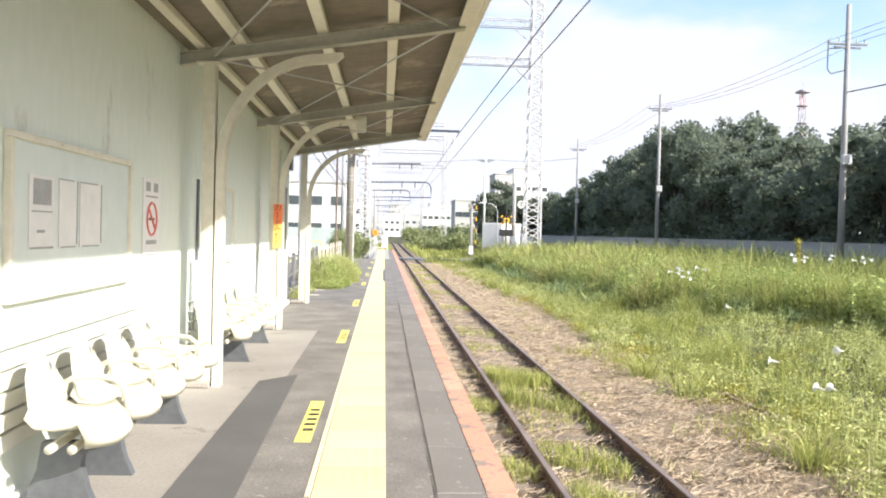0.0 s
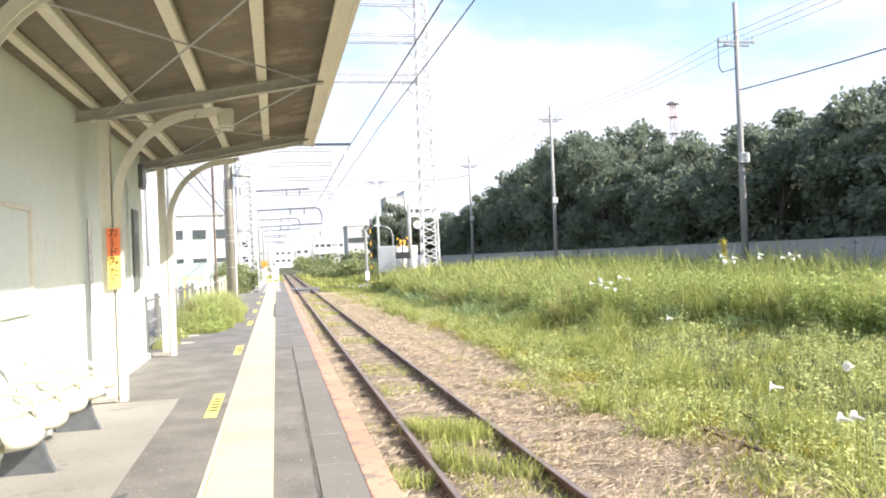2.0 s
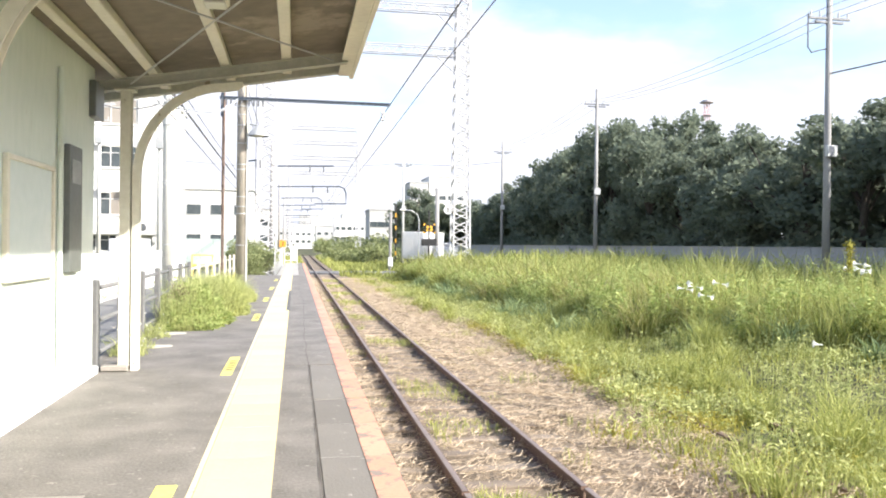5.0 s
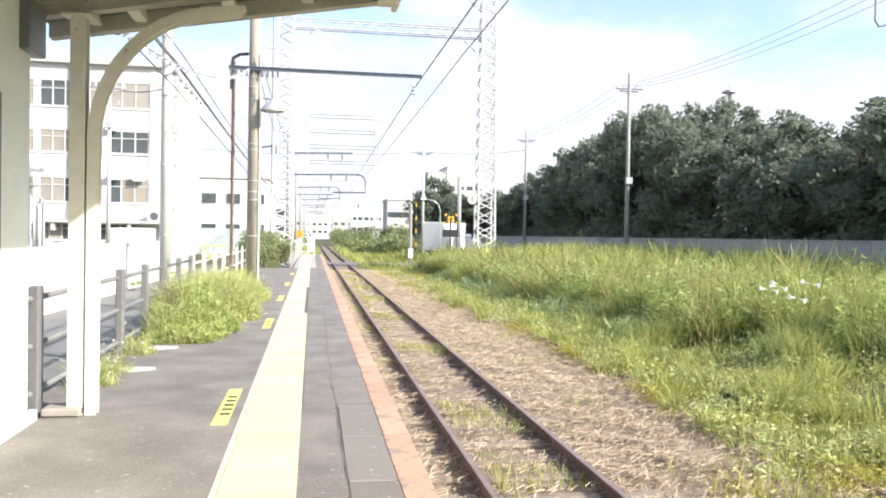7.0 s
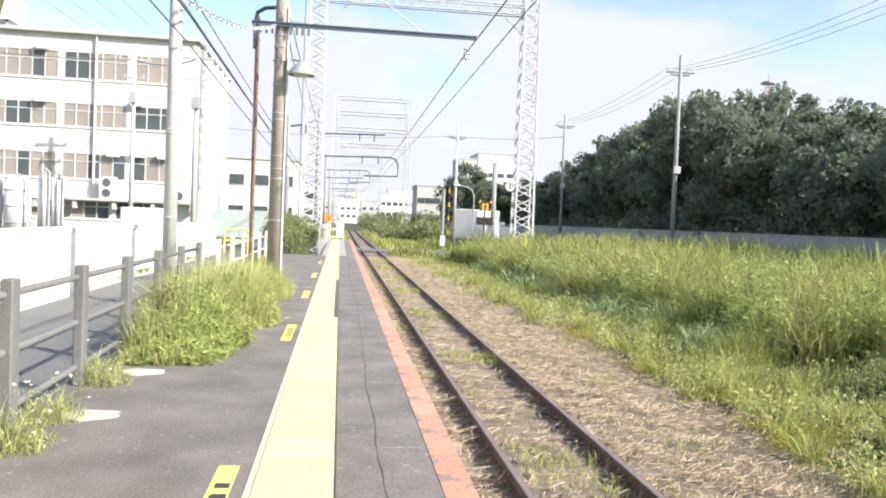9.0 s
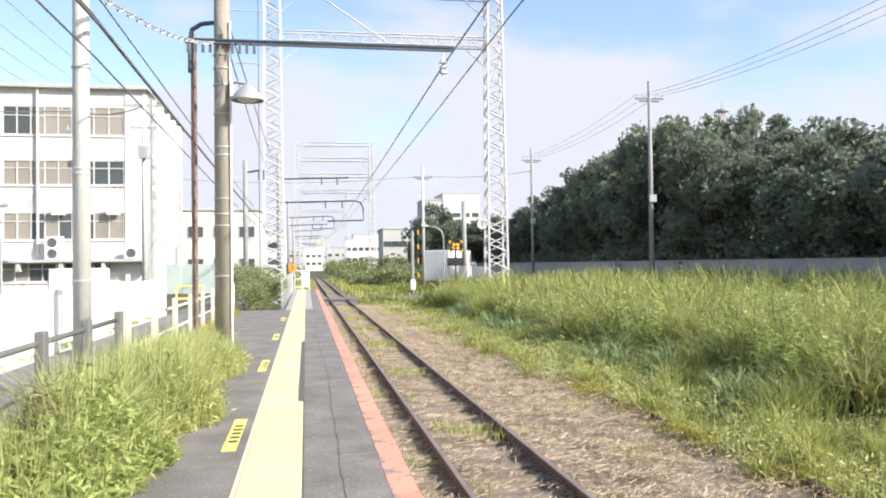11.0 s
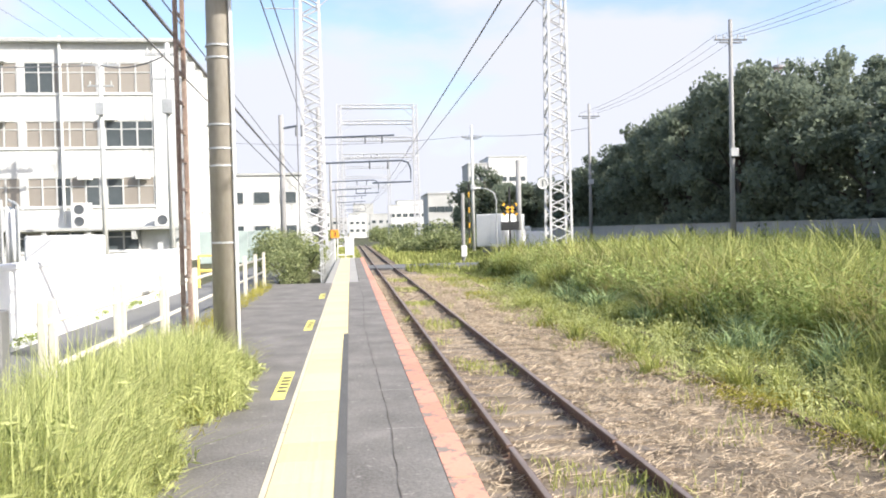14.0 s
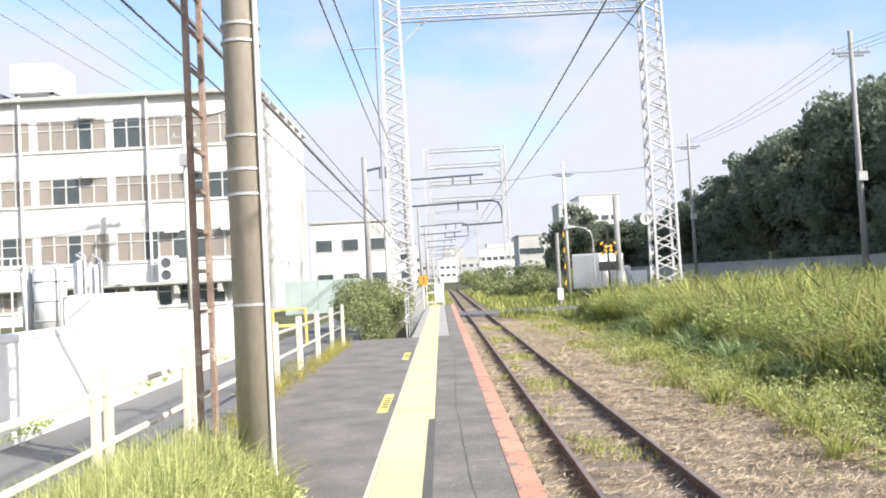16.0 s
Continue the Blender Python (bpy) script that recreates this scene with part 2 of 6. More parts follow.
GREY_WALL = mat("grey_block_wall", (0.3, 0.3, 0.3), (0.42, 0.42, 0.41), 8, 0.3, 0.9, 0.1)
BLACK = mat("black_paint", (0.02, 0.02, 0.02), (0.04, 0.04, 0.04), 20, 2, 0.5, 0)
CROSS_YELLOW = mat("crossing_yellow", (0.8, 0.42, 0.03), (0.88, 0.5, 0.05), 20, 2, 0.6, 0)
ORANGE = mat("orange_box", (0.82, 0.3, 0.03), (0.88, 0.36, 0.05), 20, 2, 0.6, 0)
TRUCK_WHITE = mat("truck_panel", (0.74, 0.74, 0.73), (0.82, 0.82, 0.81), 5, 0.5, 0.4, 0.02)
RUBBER = mat("rubber", (0.02, 0.02, 0.02), (0.04, 0.04, 0.04), 30, 3, 0.8, 0.1)
GREEN_NET = mat("green_sheet", (0.36, 0.44, 0.41), (0.46, 0.53, 0.5), 10, 1, 0.7, 0.1)


# ---- mesh helpers ----
def thing(name, at, label, category, group="", kind=""):
    """An Empty at the base of a thing, which parents its parts."""
    ob = new(name)
    ob.location = at
    ob.empty_display_size = 0.1
    return tagged(ob, label, category, group, kind)


def part(name, bm, material, parent=None, label="", world_place=True):
    """Links a bmesh as one mesh object, under parent where one is given; its vertices are in world coordinates."""
    me = bpy.data.meshes.new(name)
    bm.to_mesh(me)
    bm.free()
    me.materials.append(material)
    ob = new(name, me)
    if parent:
        ob.parent = parent
        if world_place:
            base = Vector((0, 0, 0)) if parent.parent else parent.location
            ob.matrix_parent_inverse = Matrix.Translation(-base)
    if label:
        ob["label"] = label
    return ob


def shared(name, mesh, at, parent=None):
    """One more object on a mesh that others share."""
    ob = new(name, mesh)
    ob.location = at
    ob.parent = parent
    return ob


def mesh_of(name, bm, material):
    me = bpy.data.meshes.new(name)
    bm.to_mesh(me)
    bm.free()
    me.materials.append(material)
    return me


def box(bm, x0, x1, y0, y1, z0, z1, bevel=0.0, m=None):
    r = bmesh.ops.create_cube(bm, size=1)
    vs = r["verts"]
    for v in vs:
        v.co = Vector((x0 + (v.co.x + 0.5) * (x1 - x0), y0 + (v.co.y + 0.5) * (y1 - y0), z0 + (v.co.z + 0.5) * (z1 - z0)))
    if bevel:
        es = list({e for v in vs for e in v.link_edges})
        r2 = bmesh.ops.bevel(bm, geom=es, offset=bevel, segments=1, affect="EDGES")
        vs = list({v for f in r2["faces"] for v in f.verts} | {v for v in vs if v.is_valid})
    if m:
        bmesh.ops.transform(bm, matrix=m, verts=vs)
    return bm


def rod(bm, a, b, r0, r1=None, n=8, caps=True):
    """A round bar from a to b."""
    a, b = Vector(a), Vector(b)
    d = b - a
    r = bmesh.ops.create_cone(bm, cap_ends=caps, segments=n, radius1=r0, radius2=r0 if r1 is None else r1, depth=d.length)
    m = Matrix.Translation((a + b) / 2) @ d.to_track_quat("Z", "Y").to_matrix().to_4x4()
    bmesh.ops.transform(bm, matrix=m, verts=r["verts"])
    return bm


def tube(bm, pts, r, n=6):
    """A bent round bar through the points."""
    pts = [Vector(p) for p in pts]
    rings = []
    side = None
    for i, p in enumerate(pts):
        d = (pts[min(i + 1, len(pts) - 1)] - pts[max(i - 1, 0)]).normalized()
        if side is None:
            side = d.orthogonal().normalized()
        side = (side - d * side.dot(d)).normalized()
        up = d.cross(side)
        rings.append([bm.verts.new(p + r * (math.cos(2 * math.pi * k / n) * side + math.sin(2 * math.pi * k / n) * up)) for k in range(n)])
    for a, b in zip(rings, rings[1:]):
        for k in range(n):
            bm.faces.new((a[k], a[(k + 1) % n], b[(k + 1) % n], b[k]))
    bm.faces.new(rings[0][::-1])
    bm.faces.new(rings[-1])
    return bm


def sag(a, b, drop, n=12):
    """Points of a wire that hangs between a and b."""
    a, b = Vector(a), Vector(b)
    return [a.lerp(b, i / n) - Vector((0, 0, drop * 4 * (i / n) * (1 - i / n))) for i in range(n + 1)]


def B():
    return bmesh.new()


def smooth(ob):
    for f in ob.data.polygons:
        f.use_smooth = True
    return ob


def from_arrays(name, verts, faces, material, parent=None):
    """A mesh object from numpy arrays of quads."""
    me = bpy.data.meshes.new(name)
    me.vertices.add(len(verts))
    me.vertices.foreach_set("co", verts.astype(np.float32).ravel())
    k = faces.shape[1]
    me.loops.add(faces.size)
    me.loops.foreach_set("vertex_index", faces.astype(np.int32).ravel())
    me.polygons.add(len(faces))
    me.polygons.foreach_set("loop_start", np.arange(0, faces.size, k, dtype=np.int32))
    me.polygons.foreach_set("loop_total", np.full(len(faces), k, dtype=np.int32))
    me.update()
    me.validate()
    me.materials.append(material)
    ob = new(name, me)
    ob.parent = parent
    return ob


RNG = np.random.default_rng(7)


def blades(x, y, z, h, w, lean, tip=0.25):
    """Grass blades: two quads each, bent over towards a chance direction. Arrays of equal length."""
    n = len(x)
    a = RNG.uniform(0, 2 * math.pi, n)
    b = RNG.uniform(0, 2 * math.pi, n)
    dx, dy = np.cos(a), np.sin(a)
    sx, sy = np.cos(b) * w / 2, np.sin(b) * w / 2
    v = np.zeros((n, 6, 3))
    for i, (f, out, wid) in enumerate(((0, 0, 1), (0.6, 0.35, 0.85), (1.0, 1.0, tip))):
        cx, cy = x + dx * lean * h * out, y + dy * lean * h * out
        cz = z + h * (f - 0.25 * lean * out * f)
        v[:, 2 * i] = np.stack([cx - sx * wid, cy - sy * wid, cz], 1)
        v[:, 2 * i + 1] = np.stack([cx + sx * wid, cy + sy * wid, cz], 1)
    base = np.arange(n)[:, None] * 6
    f = np.concatenate([base + np.array([[0, 1, 3, 2]]), base + np.array([[2, 3, 5, 4]])])
    return v.reshape(-1, 3), f


def leaves(c, size, slim=0.45, droop=0.0):
    """Loose leaves, one pointed quad each, at the centres c."""
    n = len(c)
    d = RNG.normal(size=(n, 3))
    d[:, 2] = d[:, 2] * 0.6 - droop
    d /= np.linalg.norm(d, axis=1)[:, None]
    s = np.cross(d, RNG.normal(size=(n, 3)))
    s /= np.linalg.norm(s, axis=1)[:, None]
    L = (size * RNG.uniform(0.6, 1.3, n))[:, None]
    v = np.stack([c - d * L / 2, c + s * L * slim / 2, c + d * L / 2, c - s * L * slim / 2], 1)
    f = np.arange(n)[:, None] * 4 + np.array([[0, 1, 2, 3]])
    return v.reshape(-1, 3), f


def stack(*vf):
    vs, fs, k = [], [], 0
    for v, f in vf:
        vs.append(v)
        fs.append(f + k)
        k += len(v)
    return np.concatenate(vs), np.concatenate(fs)


def smooth_noise(x, y, s, seed=0.0):
    """Cheap waves that stand in for noise on arrays, about -1 to 1."""
    x, y = x / s + seed, y / s - seed * 0.7
    return (np.sin(x * 1.7 + 1.3 * np.sin(y * 1.1)) + np.sin(y * 2.3 + 1.7 * np.sin(x * 0.9 + 2)) + 0.6 * np.sin(x * 4.1 + y * 3.3)) / 2.6


def ground_z(x, y):
    """Height of the ground: track bed, then a bank that rises towards the far wall."""
    x, y = np.asarray(x, float), np.asarray(y, float)
    bank = np.clip((x - 5.2) / 5.0, 0, 1)
    bank = bank * bank * (3 - 2 * bank) * 0.5
    near = np.clip((66 - y) / 8, 0, 1) * np.clip((y + 60) / 20, 0, 1)
    z = -1.09 + bank * near
    z = z + 0.06 * smooth_noise(x, y, 2.3) * np.clip((x - 4.6) / 2, 0, 1) * near
    left = np.clip((-2.75 - x) / 0.05, 0, 1)
    return np.where(x < -2.7, z * (1 - left) + left * -0.14, z)


# ---- ground ----
gx = np.unique(np.concatenate([np.linspace(-900, -60, 15), np.linspace(-60, -3, 20), [-2.8, -2.7, -2.69, 0, 4.6], np.linspace(4.6, 24, 66), np.linspace(24, 80, 15), np.linspace(80, 900, 15)]))
gy = np.unique(np.concatenate([np.linspace(-300, -10, 10), np.linspace(-10, 80, 181), np.linspace(80, 200, 25), np.linspace(200, 2500, 20)]))
GX, GY = np.meshgrid(gx, gy)
gv = np.stack([GX.ravel(), GY.ravel(), ground_z(GX.ravel(), GY.ravel())], 1)
nx, ny = len(gx), len(gy)
gi = (np.arange(ny - 1)[:, None] * nx + np.arange(nx - 1)[None, :]).ravel()
ground = from_arrays("ground", gv, np.stack([gi, gi + 1, gi + nx + 1, gi + nx], 1), SOIL)
smooth(tagged(ground, "uneven ground of soil under grass and weeds", "ground", kind="structure"))

bed = B()
ys = [-12 + 1.0 * i for i in range(173)]
xs = [0.02, 0.3, 0.6, 0.9, 1.2, 1.5, 1.8, 2.1, 2.5, 3.0, 3.5, 4.0, 4.6, 5.4]
grid = [[bed.verts.new((x, y, -1.045 - 0.06 * max(0, x - 4) + 0.018 * float(smooth_noise(x * 3, y * 3, 1.0)))) for x in xs] for y in ys]
for a, b in zip(grid, grid[1:]):
    for i in range(len(xs) - 1):
        bed.faces.new((a[i], a[i + 1], b[i + 1], b[i]))
smooth(tagged(part("track_bed", bed, BALLAST), "brown ballast track bed strewn with dry cut grass", "track bed", kind="structure"))

road = B()
box(road, -4.85, -2.72, -14, 67.8, -0.3, -0.1)
tagged(part("road", road, ROAD), "grey asphalt lane behind the platform fence", "road", kind="structure")
crossing = B()
box(crossing, -30, 60, 69.0, 74.0, -1.2, -0.905)
tagged(part("road", crossing, ROAD), "grey asphalt road over the level crossing", "road", kind="structure")

# ---- track ----


def rail_profile(bm, y0, y1, top, lo, hi):
    """Cross-section pieces of a flat-bottomed rail between heights lo and hi below its head."""
    pts = [(-0.062, 0), (-0.062, 0.012), (-0.009, 0.028), (-0.009, 0.105), (-0.032, 0.115), (-0.032, 0.145), (0.032, 0.145), (0.032, 0.115), (0.009, 0.105), (0.009, 0.028), (0.062, 0.012), (0.062, 0)]
    rings = [[bm.verts.new((x, y, top - 0.145 + z)) for x, z in pts] for y in (y0, y1)]
    for i in range(len(pts)):
        j = (i + 1) % len(pts)
        bm.faces.new((rings[0][i], rings[0][j], rings[1][j], rings[1][i]))
    bm.faces.new(rings[0])
    bm.faces.new(rings[1][::-1])
    bmesh.ops.recalc_face_normals(bm, faces=bm.faces)
    return bm


def rail_head(bm, y0, y1, top):
    return box(bm, -0.026, 0.026, y0, y1, top - 0.004, top + 0.003)


rail_me = mesh_of("rail", rail_profile(B(), 0, 12.44, 0, 0, 1), RAIL)
head_me = mesh_of("running_surface", rail_head(B(), 0, 12.44, 0), RAIL_TOP)
track = thing("railway_track", (1.485, 0, -1.05), "single railway track with rusty rails on weathered sleepers", "railway track")
for x in (0.88, 1.975):
    for i in range(14):
        r = shared("rail", rail_me, (x - 1.485, -9.0 + 12.5 * i, 0.165), track)
        shared("running_surface", head_me, (0, 0, 0), r)
sl = B()
box(sl, -1.05, 1.05, -0.1, 0.1, -0.14, 0.0, 0.012)
sleeper_me = mesh_of("sleeper", sl, SLEEPER)
random.seed(3)
for i in range(150):
    s = shared("sleeper", sleeper_me, (random.uniform(-0.03, 0.03), -8 + 0.6 * i, 0.04 + random.uniform(-0.012, 0.006)), track)
    s.rotation_euler.z = random.uniform(-0.02, 0.02)
old = thing("railway_track", (5.0, 0, -1.08), "disused rusty railway track overgrown by grass", "railway track")
for x in (4.5, 5.6):
    for i in range(9):
        shared("rail", rail_me, (x - 5.0, -9.0 + 12.5 * i, 0.105 if x < 5 else 0.06), old)

# ---- platform ----
plat = thing("platform", (-1.3, 20, 0), "asphalt railway platform with a painted concrete edge", "platform", kind="structure")
b = B()
box(b, -2.7, -0.4526, -14, 41.4, -1.2, 0.0)
part("asphalt_surface", b, ASPHALT, plat)
b = B()
box(b, -1.32, -0.46, 41.404, 62.0, -1.2, -0.002)
part("concrete_end", b, CONCRETE, plat, "pale concrete end stretch")
b = B()
box(b, -0.46, -0.06, -14, 62.0, -1.2, -0.16)
part("platform_wall", b, CONCRETE, plat)
b = B()
box(b, -2.47, -1.62, -10, 13.4, -0.02, 0.004)
part("concrete_strip", b, FLOOR_CONCRETE, plat, "worn bare concrete strip under the benches")
b = B()
lo = [b.verts.new((x, y, -0.01)) for x, y in ((-1.83, 2.0), (-1.4, 2.0), (-1.53, 10.1), (-1.83, 9.75))]
hi = [b.verts.new((v.co.x, v.co.y, 0.009)) for v in lo]
b.faces.new(lo)
b.faces.new(hi)
for k in range(4):
    b.faces.new((lo[k], lo[(k + 1) % 4], hi[(k + 1) % 4], hi[k]))
bmesh.ops.recalc_face_normals(b, faces=b.faces)
part("asphalt_patch", b, DARK_ASPHALT, plat, "dark repaired strip of asphalt")
b = B()
box(b, -1.13, -1.101, -12, 61.9, -0.01, 0.004)
part("pale_line", b, PALE_LINE, plat, "thin worn cream line beside the tactile strip")
b = B()
box(b, -0.765, -0.705, 24.5, 30.8, -0.01, 0.009)
part("joint_strip", b, DARK_ASPHALT, plat, "dark narrow strip let into the tactile paving")
b = B()
box(b, -0.704, -0.192, 17.6, 41.4, -0.02, 0.0055)
part("asphalt_overlay", b, ASPHALT, plat, "asphalt laid over the edge slabs")
# crack between the asphalt and the edge slabs
b = B()
random.seed(14)
pts, side_step = [], 0.0
for i in range(330):
    y = -10 + 0.155 * i
    side_step = 0.8 * side_step + random.uniform(-1, 1) * (0.004 if y < 17.6 else 0.011)
    pts.append((-0.457 + side_step + (0.03 * math.sin(y * 0.55) if y > 17.6 else 0.0), y))
for i, ((xa, ya), (xb, yb)) in enumerate(zip(pts, pts[1:])):
    wa, wb = 0.0026 + 0.0018 * math.sin(i * 1.7), 0.0026 + 0.0018 * math.sin((i + 1) * 1.7)
    b.faces.new([b.verts.new(p) for p in ((xa - wa, ya, 0.0075), (xa + wa, ya, 0.0075), (xb + wb, yb, 0.0075), (xb - wb, yb, 0.0075))])
bmesh.ops.remove_doubles(b, verts=b.verts, dist=0.0005)
part("crack", b, BARK, plat, "dark open joint along the edge slabs")


# ---- station building and canopy ----
WX = -2.5
station = thing("station_building", (WX - 2, 6, 0), "pale green painted station building with a plain wall", "building", kind="structure")
b = B()
box(b, WX - 0.2, WX, -14, 17.25, -0.1, 2.9)
part("front_wall", b, WALL, station)
b = B()
box(b, -6.5, WX - 0.2, 17.05, 17.24, -0.1, 2.9)
part("end_wall", b, WALL, station)
b = B()
box(b, WX - 0.01, WX + 0.045, -14, 17.31, -0.05, 0.07, 0.008)
part("plinth", b, WHITE_WALL, station, "white rendered kerb at the wall foot")
b = B()
box(b, -6.7, WX + 0.02, -14, 17.9, 2.92, 3.0)
part("roof", b, ROOF_TOP, station)
b = B()
box(b, WX - 0.12, WX + 0.06, 17.05, 17.38, 2.42, 2.76, 0.01)
part("gutter_box", b, DARK_PANEL, station, "dark rainwater box under the eave")
for i in range(6):
    b = B()
    box(b, WX - 0.005, WX + 0.03, -4, 8.45, 0.30 + i * 0.095, 0.381 + i * 0.095, 0.006)
    part("siding_board", b, PALE_WOOD, station)
b = B()
rod(b, (WX + 0.03, 9.95, 0.07), (WX + 0.03, 9.95, 1.05), 0.018)
for i in range(5):
    box(b, WX, WX + 0.06, 9.9, 10.0, 0.32 + i * 0.09, 0.335 + i * 0.09)
part("conduit", b, GALV, station)
b = B()
rod(b, (WX + 0.02, 10.14, 1.05), (WX + 0.02, 10.14, 1.8), 0.014)
part("conduit", b, GREY_STEEL, station)
b = B()
rod(b, (WX + 0.03, 16.05, 0.07), (WX + 0.03, 16.05, 2.66), 0.022)
part("downpipe", b, WALL, station)


def framed_board(name, y0, y1, z0, z1, label, depth=0.04):
    t = thing(name, (WX, (y0 + y1) / 2, z0), label, "notice board")
    b = B()
    box(b, WX + 0.002, WX + 0.018, y0 + 0.03, y1 - 0.03, z0 + 0.03, z1 - 0.03)
    part("panel", b, BOARD, t)
    for a in ((y0, y1, z1 - 0.035, z1), (y0, y1, z0, z0 + 0.035)):
        b = B()
        box(b, WX + 0.002, WX + depth, a[0], a[1], a[2], a[3], 0.004)
        part("frame_bar", b, CREAM, t)
    for a in ((y0, y0 + 0.035), (y1 - 0.035, y1)):
        b = B()
        box(b, WX + 0.002, WX + depth, a[0], a[1], z0 + 0.036, z1 - 0.036, 0.004)
        part("frame_bar", b, CREAM, t)
    return t


def sheet(name, y0, y1, z0, z1, label, bars=(), lift=0.02):
    t = thing(name, (WX, (y0 + y1) / 2, z0), label, "poster")
    b = B()
    box(b, WX + lift, WX + lift + 0.004, y0, y1, z0, z1)
    part("paper_sheet", b, PAPER, t)
    for m, a in bars:
        b = B()
        box(b, WX + lift + 0.0045, WX + lift + 0.0065, y0 + a[0] * (y1 - y0), y0 + a[1] * (y1 - y0), z0 + a[2] * (z1 - z0), z0 + a[3] * (z1 - z0))
        part("printed_bar", b, m, t)
    return t


framed_board("notice_board", 6.4, 8.16, 0.98, 1.79, "large framed notice board on the station wall")
sheet("poster", 6.62, 6.92, 1.23, 1.6, "pinned notice with a grey picture and text lines", [(GREY_PRINT, (0.15, 0.85, 0.6, 0.95)), (GREY_PRINT, (0.1, 0.9, 0.5, 0.52)), (GREY_PRINT, (0.3, 0.6, 0.22, 0.26)), (GREY_PRINT, (0.05, 0.95, 0.0, 0.03))])
for y0 in (6.98, 7.27):
    sheet("poster", y0, y0 + (0.25 if y0 < 7.2 else 0.34), 1.23, 1.6, "blank pale notice with thin dark edges", [(GREY_PRINT, (0.96, 1.0, 0.05, 1.0)), (GREY_PRINT, (0.0, 0.8, 0.98, 1.0)), (GREY_PRINT, (0.1, 0.9, 0.0, 0.02))])
framed_board("notice_board", 10.85, 11.84, 0.98, 1.79, "smaller framed notice board on the station wall")
framed_board("notice_board", 14.85, 15.9, 0.98, 1.84, "small pale framed board near the wall corner")
nosmoke = sheet("wall_sign", 8.5, 8.93, 1.1, 1.71, "white no-smoking sign with a red ring", [(GREY_PRINT, (0.15, 0.4, 0.84, 0.95)), (GREY_PRINT, (0.6, 0.85, 0.84, 0.95)), (GREY_PRINT, (0.15, 0.85, 0.77, 0.79)), (GREY_PRINT, (0.2, 0.8, 0.2, 0.25)), (GREY_PRINT, (0.15, 0.85, 0.06, 0.08))], 0.004)
b = B()
tube(b, [(WX + 0.013, 8.71 + 0.12 * math.cos(a), 1.41 + 0.12 * math.sin(a)) for a in np.linspace(0, 2 * math.pi, 25)], 0.008, 5)
tube(b, [(WX + 0.014, 8.71 - 0.085, 1.41 + 0.075), (WX + 0.014, 8.71 + 0.085, 1.41 - 0.075)], 0.009, 5)
part("red_ring", b, RED, nosmoke)
b = B()
box(b, WX + 0.009, WX + 0.012, 8.64, 8.78, 1.4, 1.42)
part("cigarette_mark", b, INK, nosmoke)
thin = sheet("wall_sign", 13.82, 13.98, 0.85, 1.81, "narrow white station sign with small dark letters", [(GREY_PRINT, (0.42, 0.58, 0.72 - 0.11 * i, 0.8 - 0.11 * i)) for i in range(7)] + [(GREY_PRINT, (0.0, 0.06, 0.0, 1.0)), (GREY_PRINT, (0.94, 1.0, 0.0, 1.0))], 0.004)
dark = thing("wall_panel", (WX, 16.4, 1.0), "dark grey upright panel on the wall corner", "panel")
b = B()
box(b, WX + 0.002, WX + 0.05, 16.25, 16.64, 1.0, 2.07, 0.006)
part("panel", b, DARK_PANEL, dark)
b = B()
box(b, WX + 0.051, WX + 0.056, 16.31, 16.58, 1.75, 1.95)
part("label_plate", b, GREY_PRINT, dark)

# canopy
SL = 0.172


def roof_z(x):
    return 3.335 + SL * x


canopy = thing("platform_canopy", (-1.3, 8, 2.6), "painted steel platform canopy with a brown sheet soffit", "canopy", kind="structure")
b = B()
vs = [b.verts.new((x, y, roof_z(x) + dz)) for dz in (0.0, 0.03) for x, y in ((0.0, -14), (0.0, 18.3), (-2.7, 18.3), (-2.7, -14))]
for f in ((0, 1, 2, 3), (7, 6, 5, 4), (0, 4, 5, 1), (1, 5, 6, 2), (2, 6, 7, 3), (3, 7, 4, 0)):
    b.faces.new([vs[i] for i in f])
bmesh.ops.recalc_face_normals(b, faces=b.faces)
part("ceiling", b, SOFFIT, canopy, "dull brown roof sheets")
for x, w, d in ((-0.72, 0.1, 0.07), (-1.32, 0.1, 0.07), (-2.0, 0.1, 0.08), (-2.33, 0.08, 0.07)):
    b = B()
    box(b, x - w / 2, x + w / 2, -14, 18.22, roof_z(x) - d, roof_z(x) - 0.004, 0.006)
    part("purlin", b, CREAM, canopy)
b = B()
box(b, -0.03, 0.02, -14, 18.34, roof_z(0) - 0.185, roof_z(0) + 0.04, 0.008)
part("fascia", b, CREAM, canopy)
b = B()
box(b, -0.16, -0.031, -14, 18.2, roof_z(0) - 0.185, roof_z(0) - 0.16, 0.004)
part("fascia_flange", b, CREAM, canopy)


def sloped_bar(x0, x1, y0, y1, drop, thick):
    b = B()
    vs = [b.verts.new((x, y, roof_z(x) - drop - dz)) for dz in (0.0, thick) for x, y in ((x0, y0), (x1, y0), (x1, y1), (x0, y1))]
    for f in ((0, 1, 2, 3), (7, 6, 5, 4), (0, 4, 5, 1), (1, 5, 6, 2), (2, 6, 7, 3), (3, 7, 4, 0)):
        b.faces.new([vs[i] for i in f])
    bmesh.ops.recalc_face_normals(b, faces=b.faces)
    return b


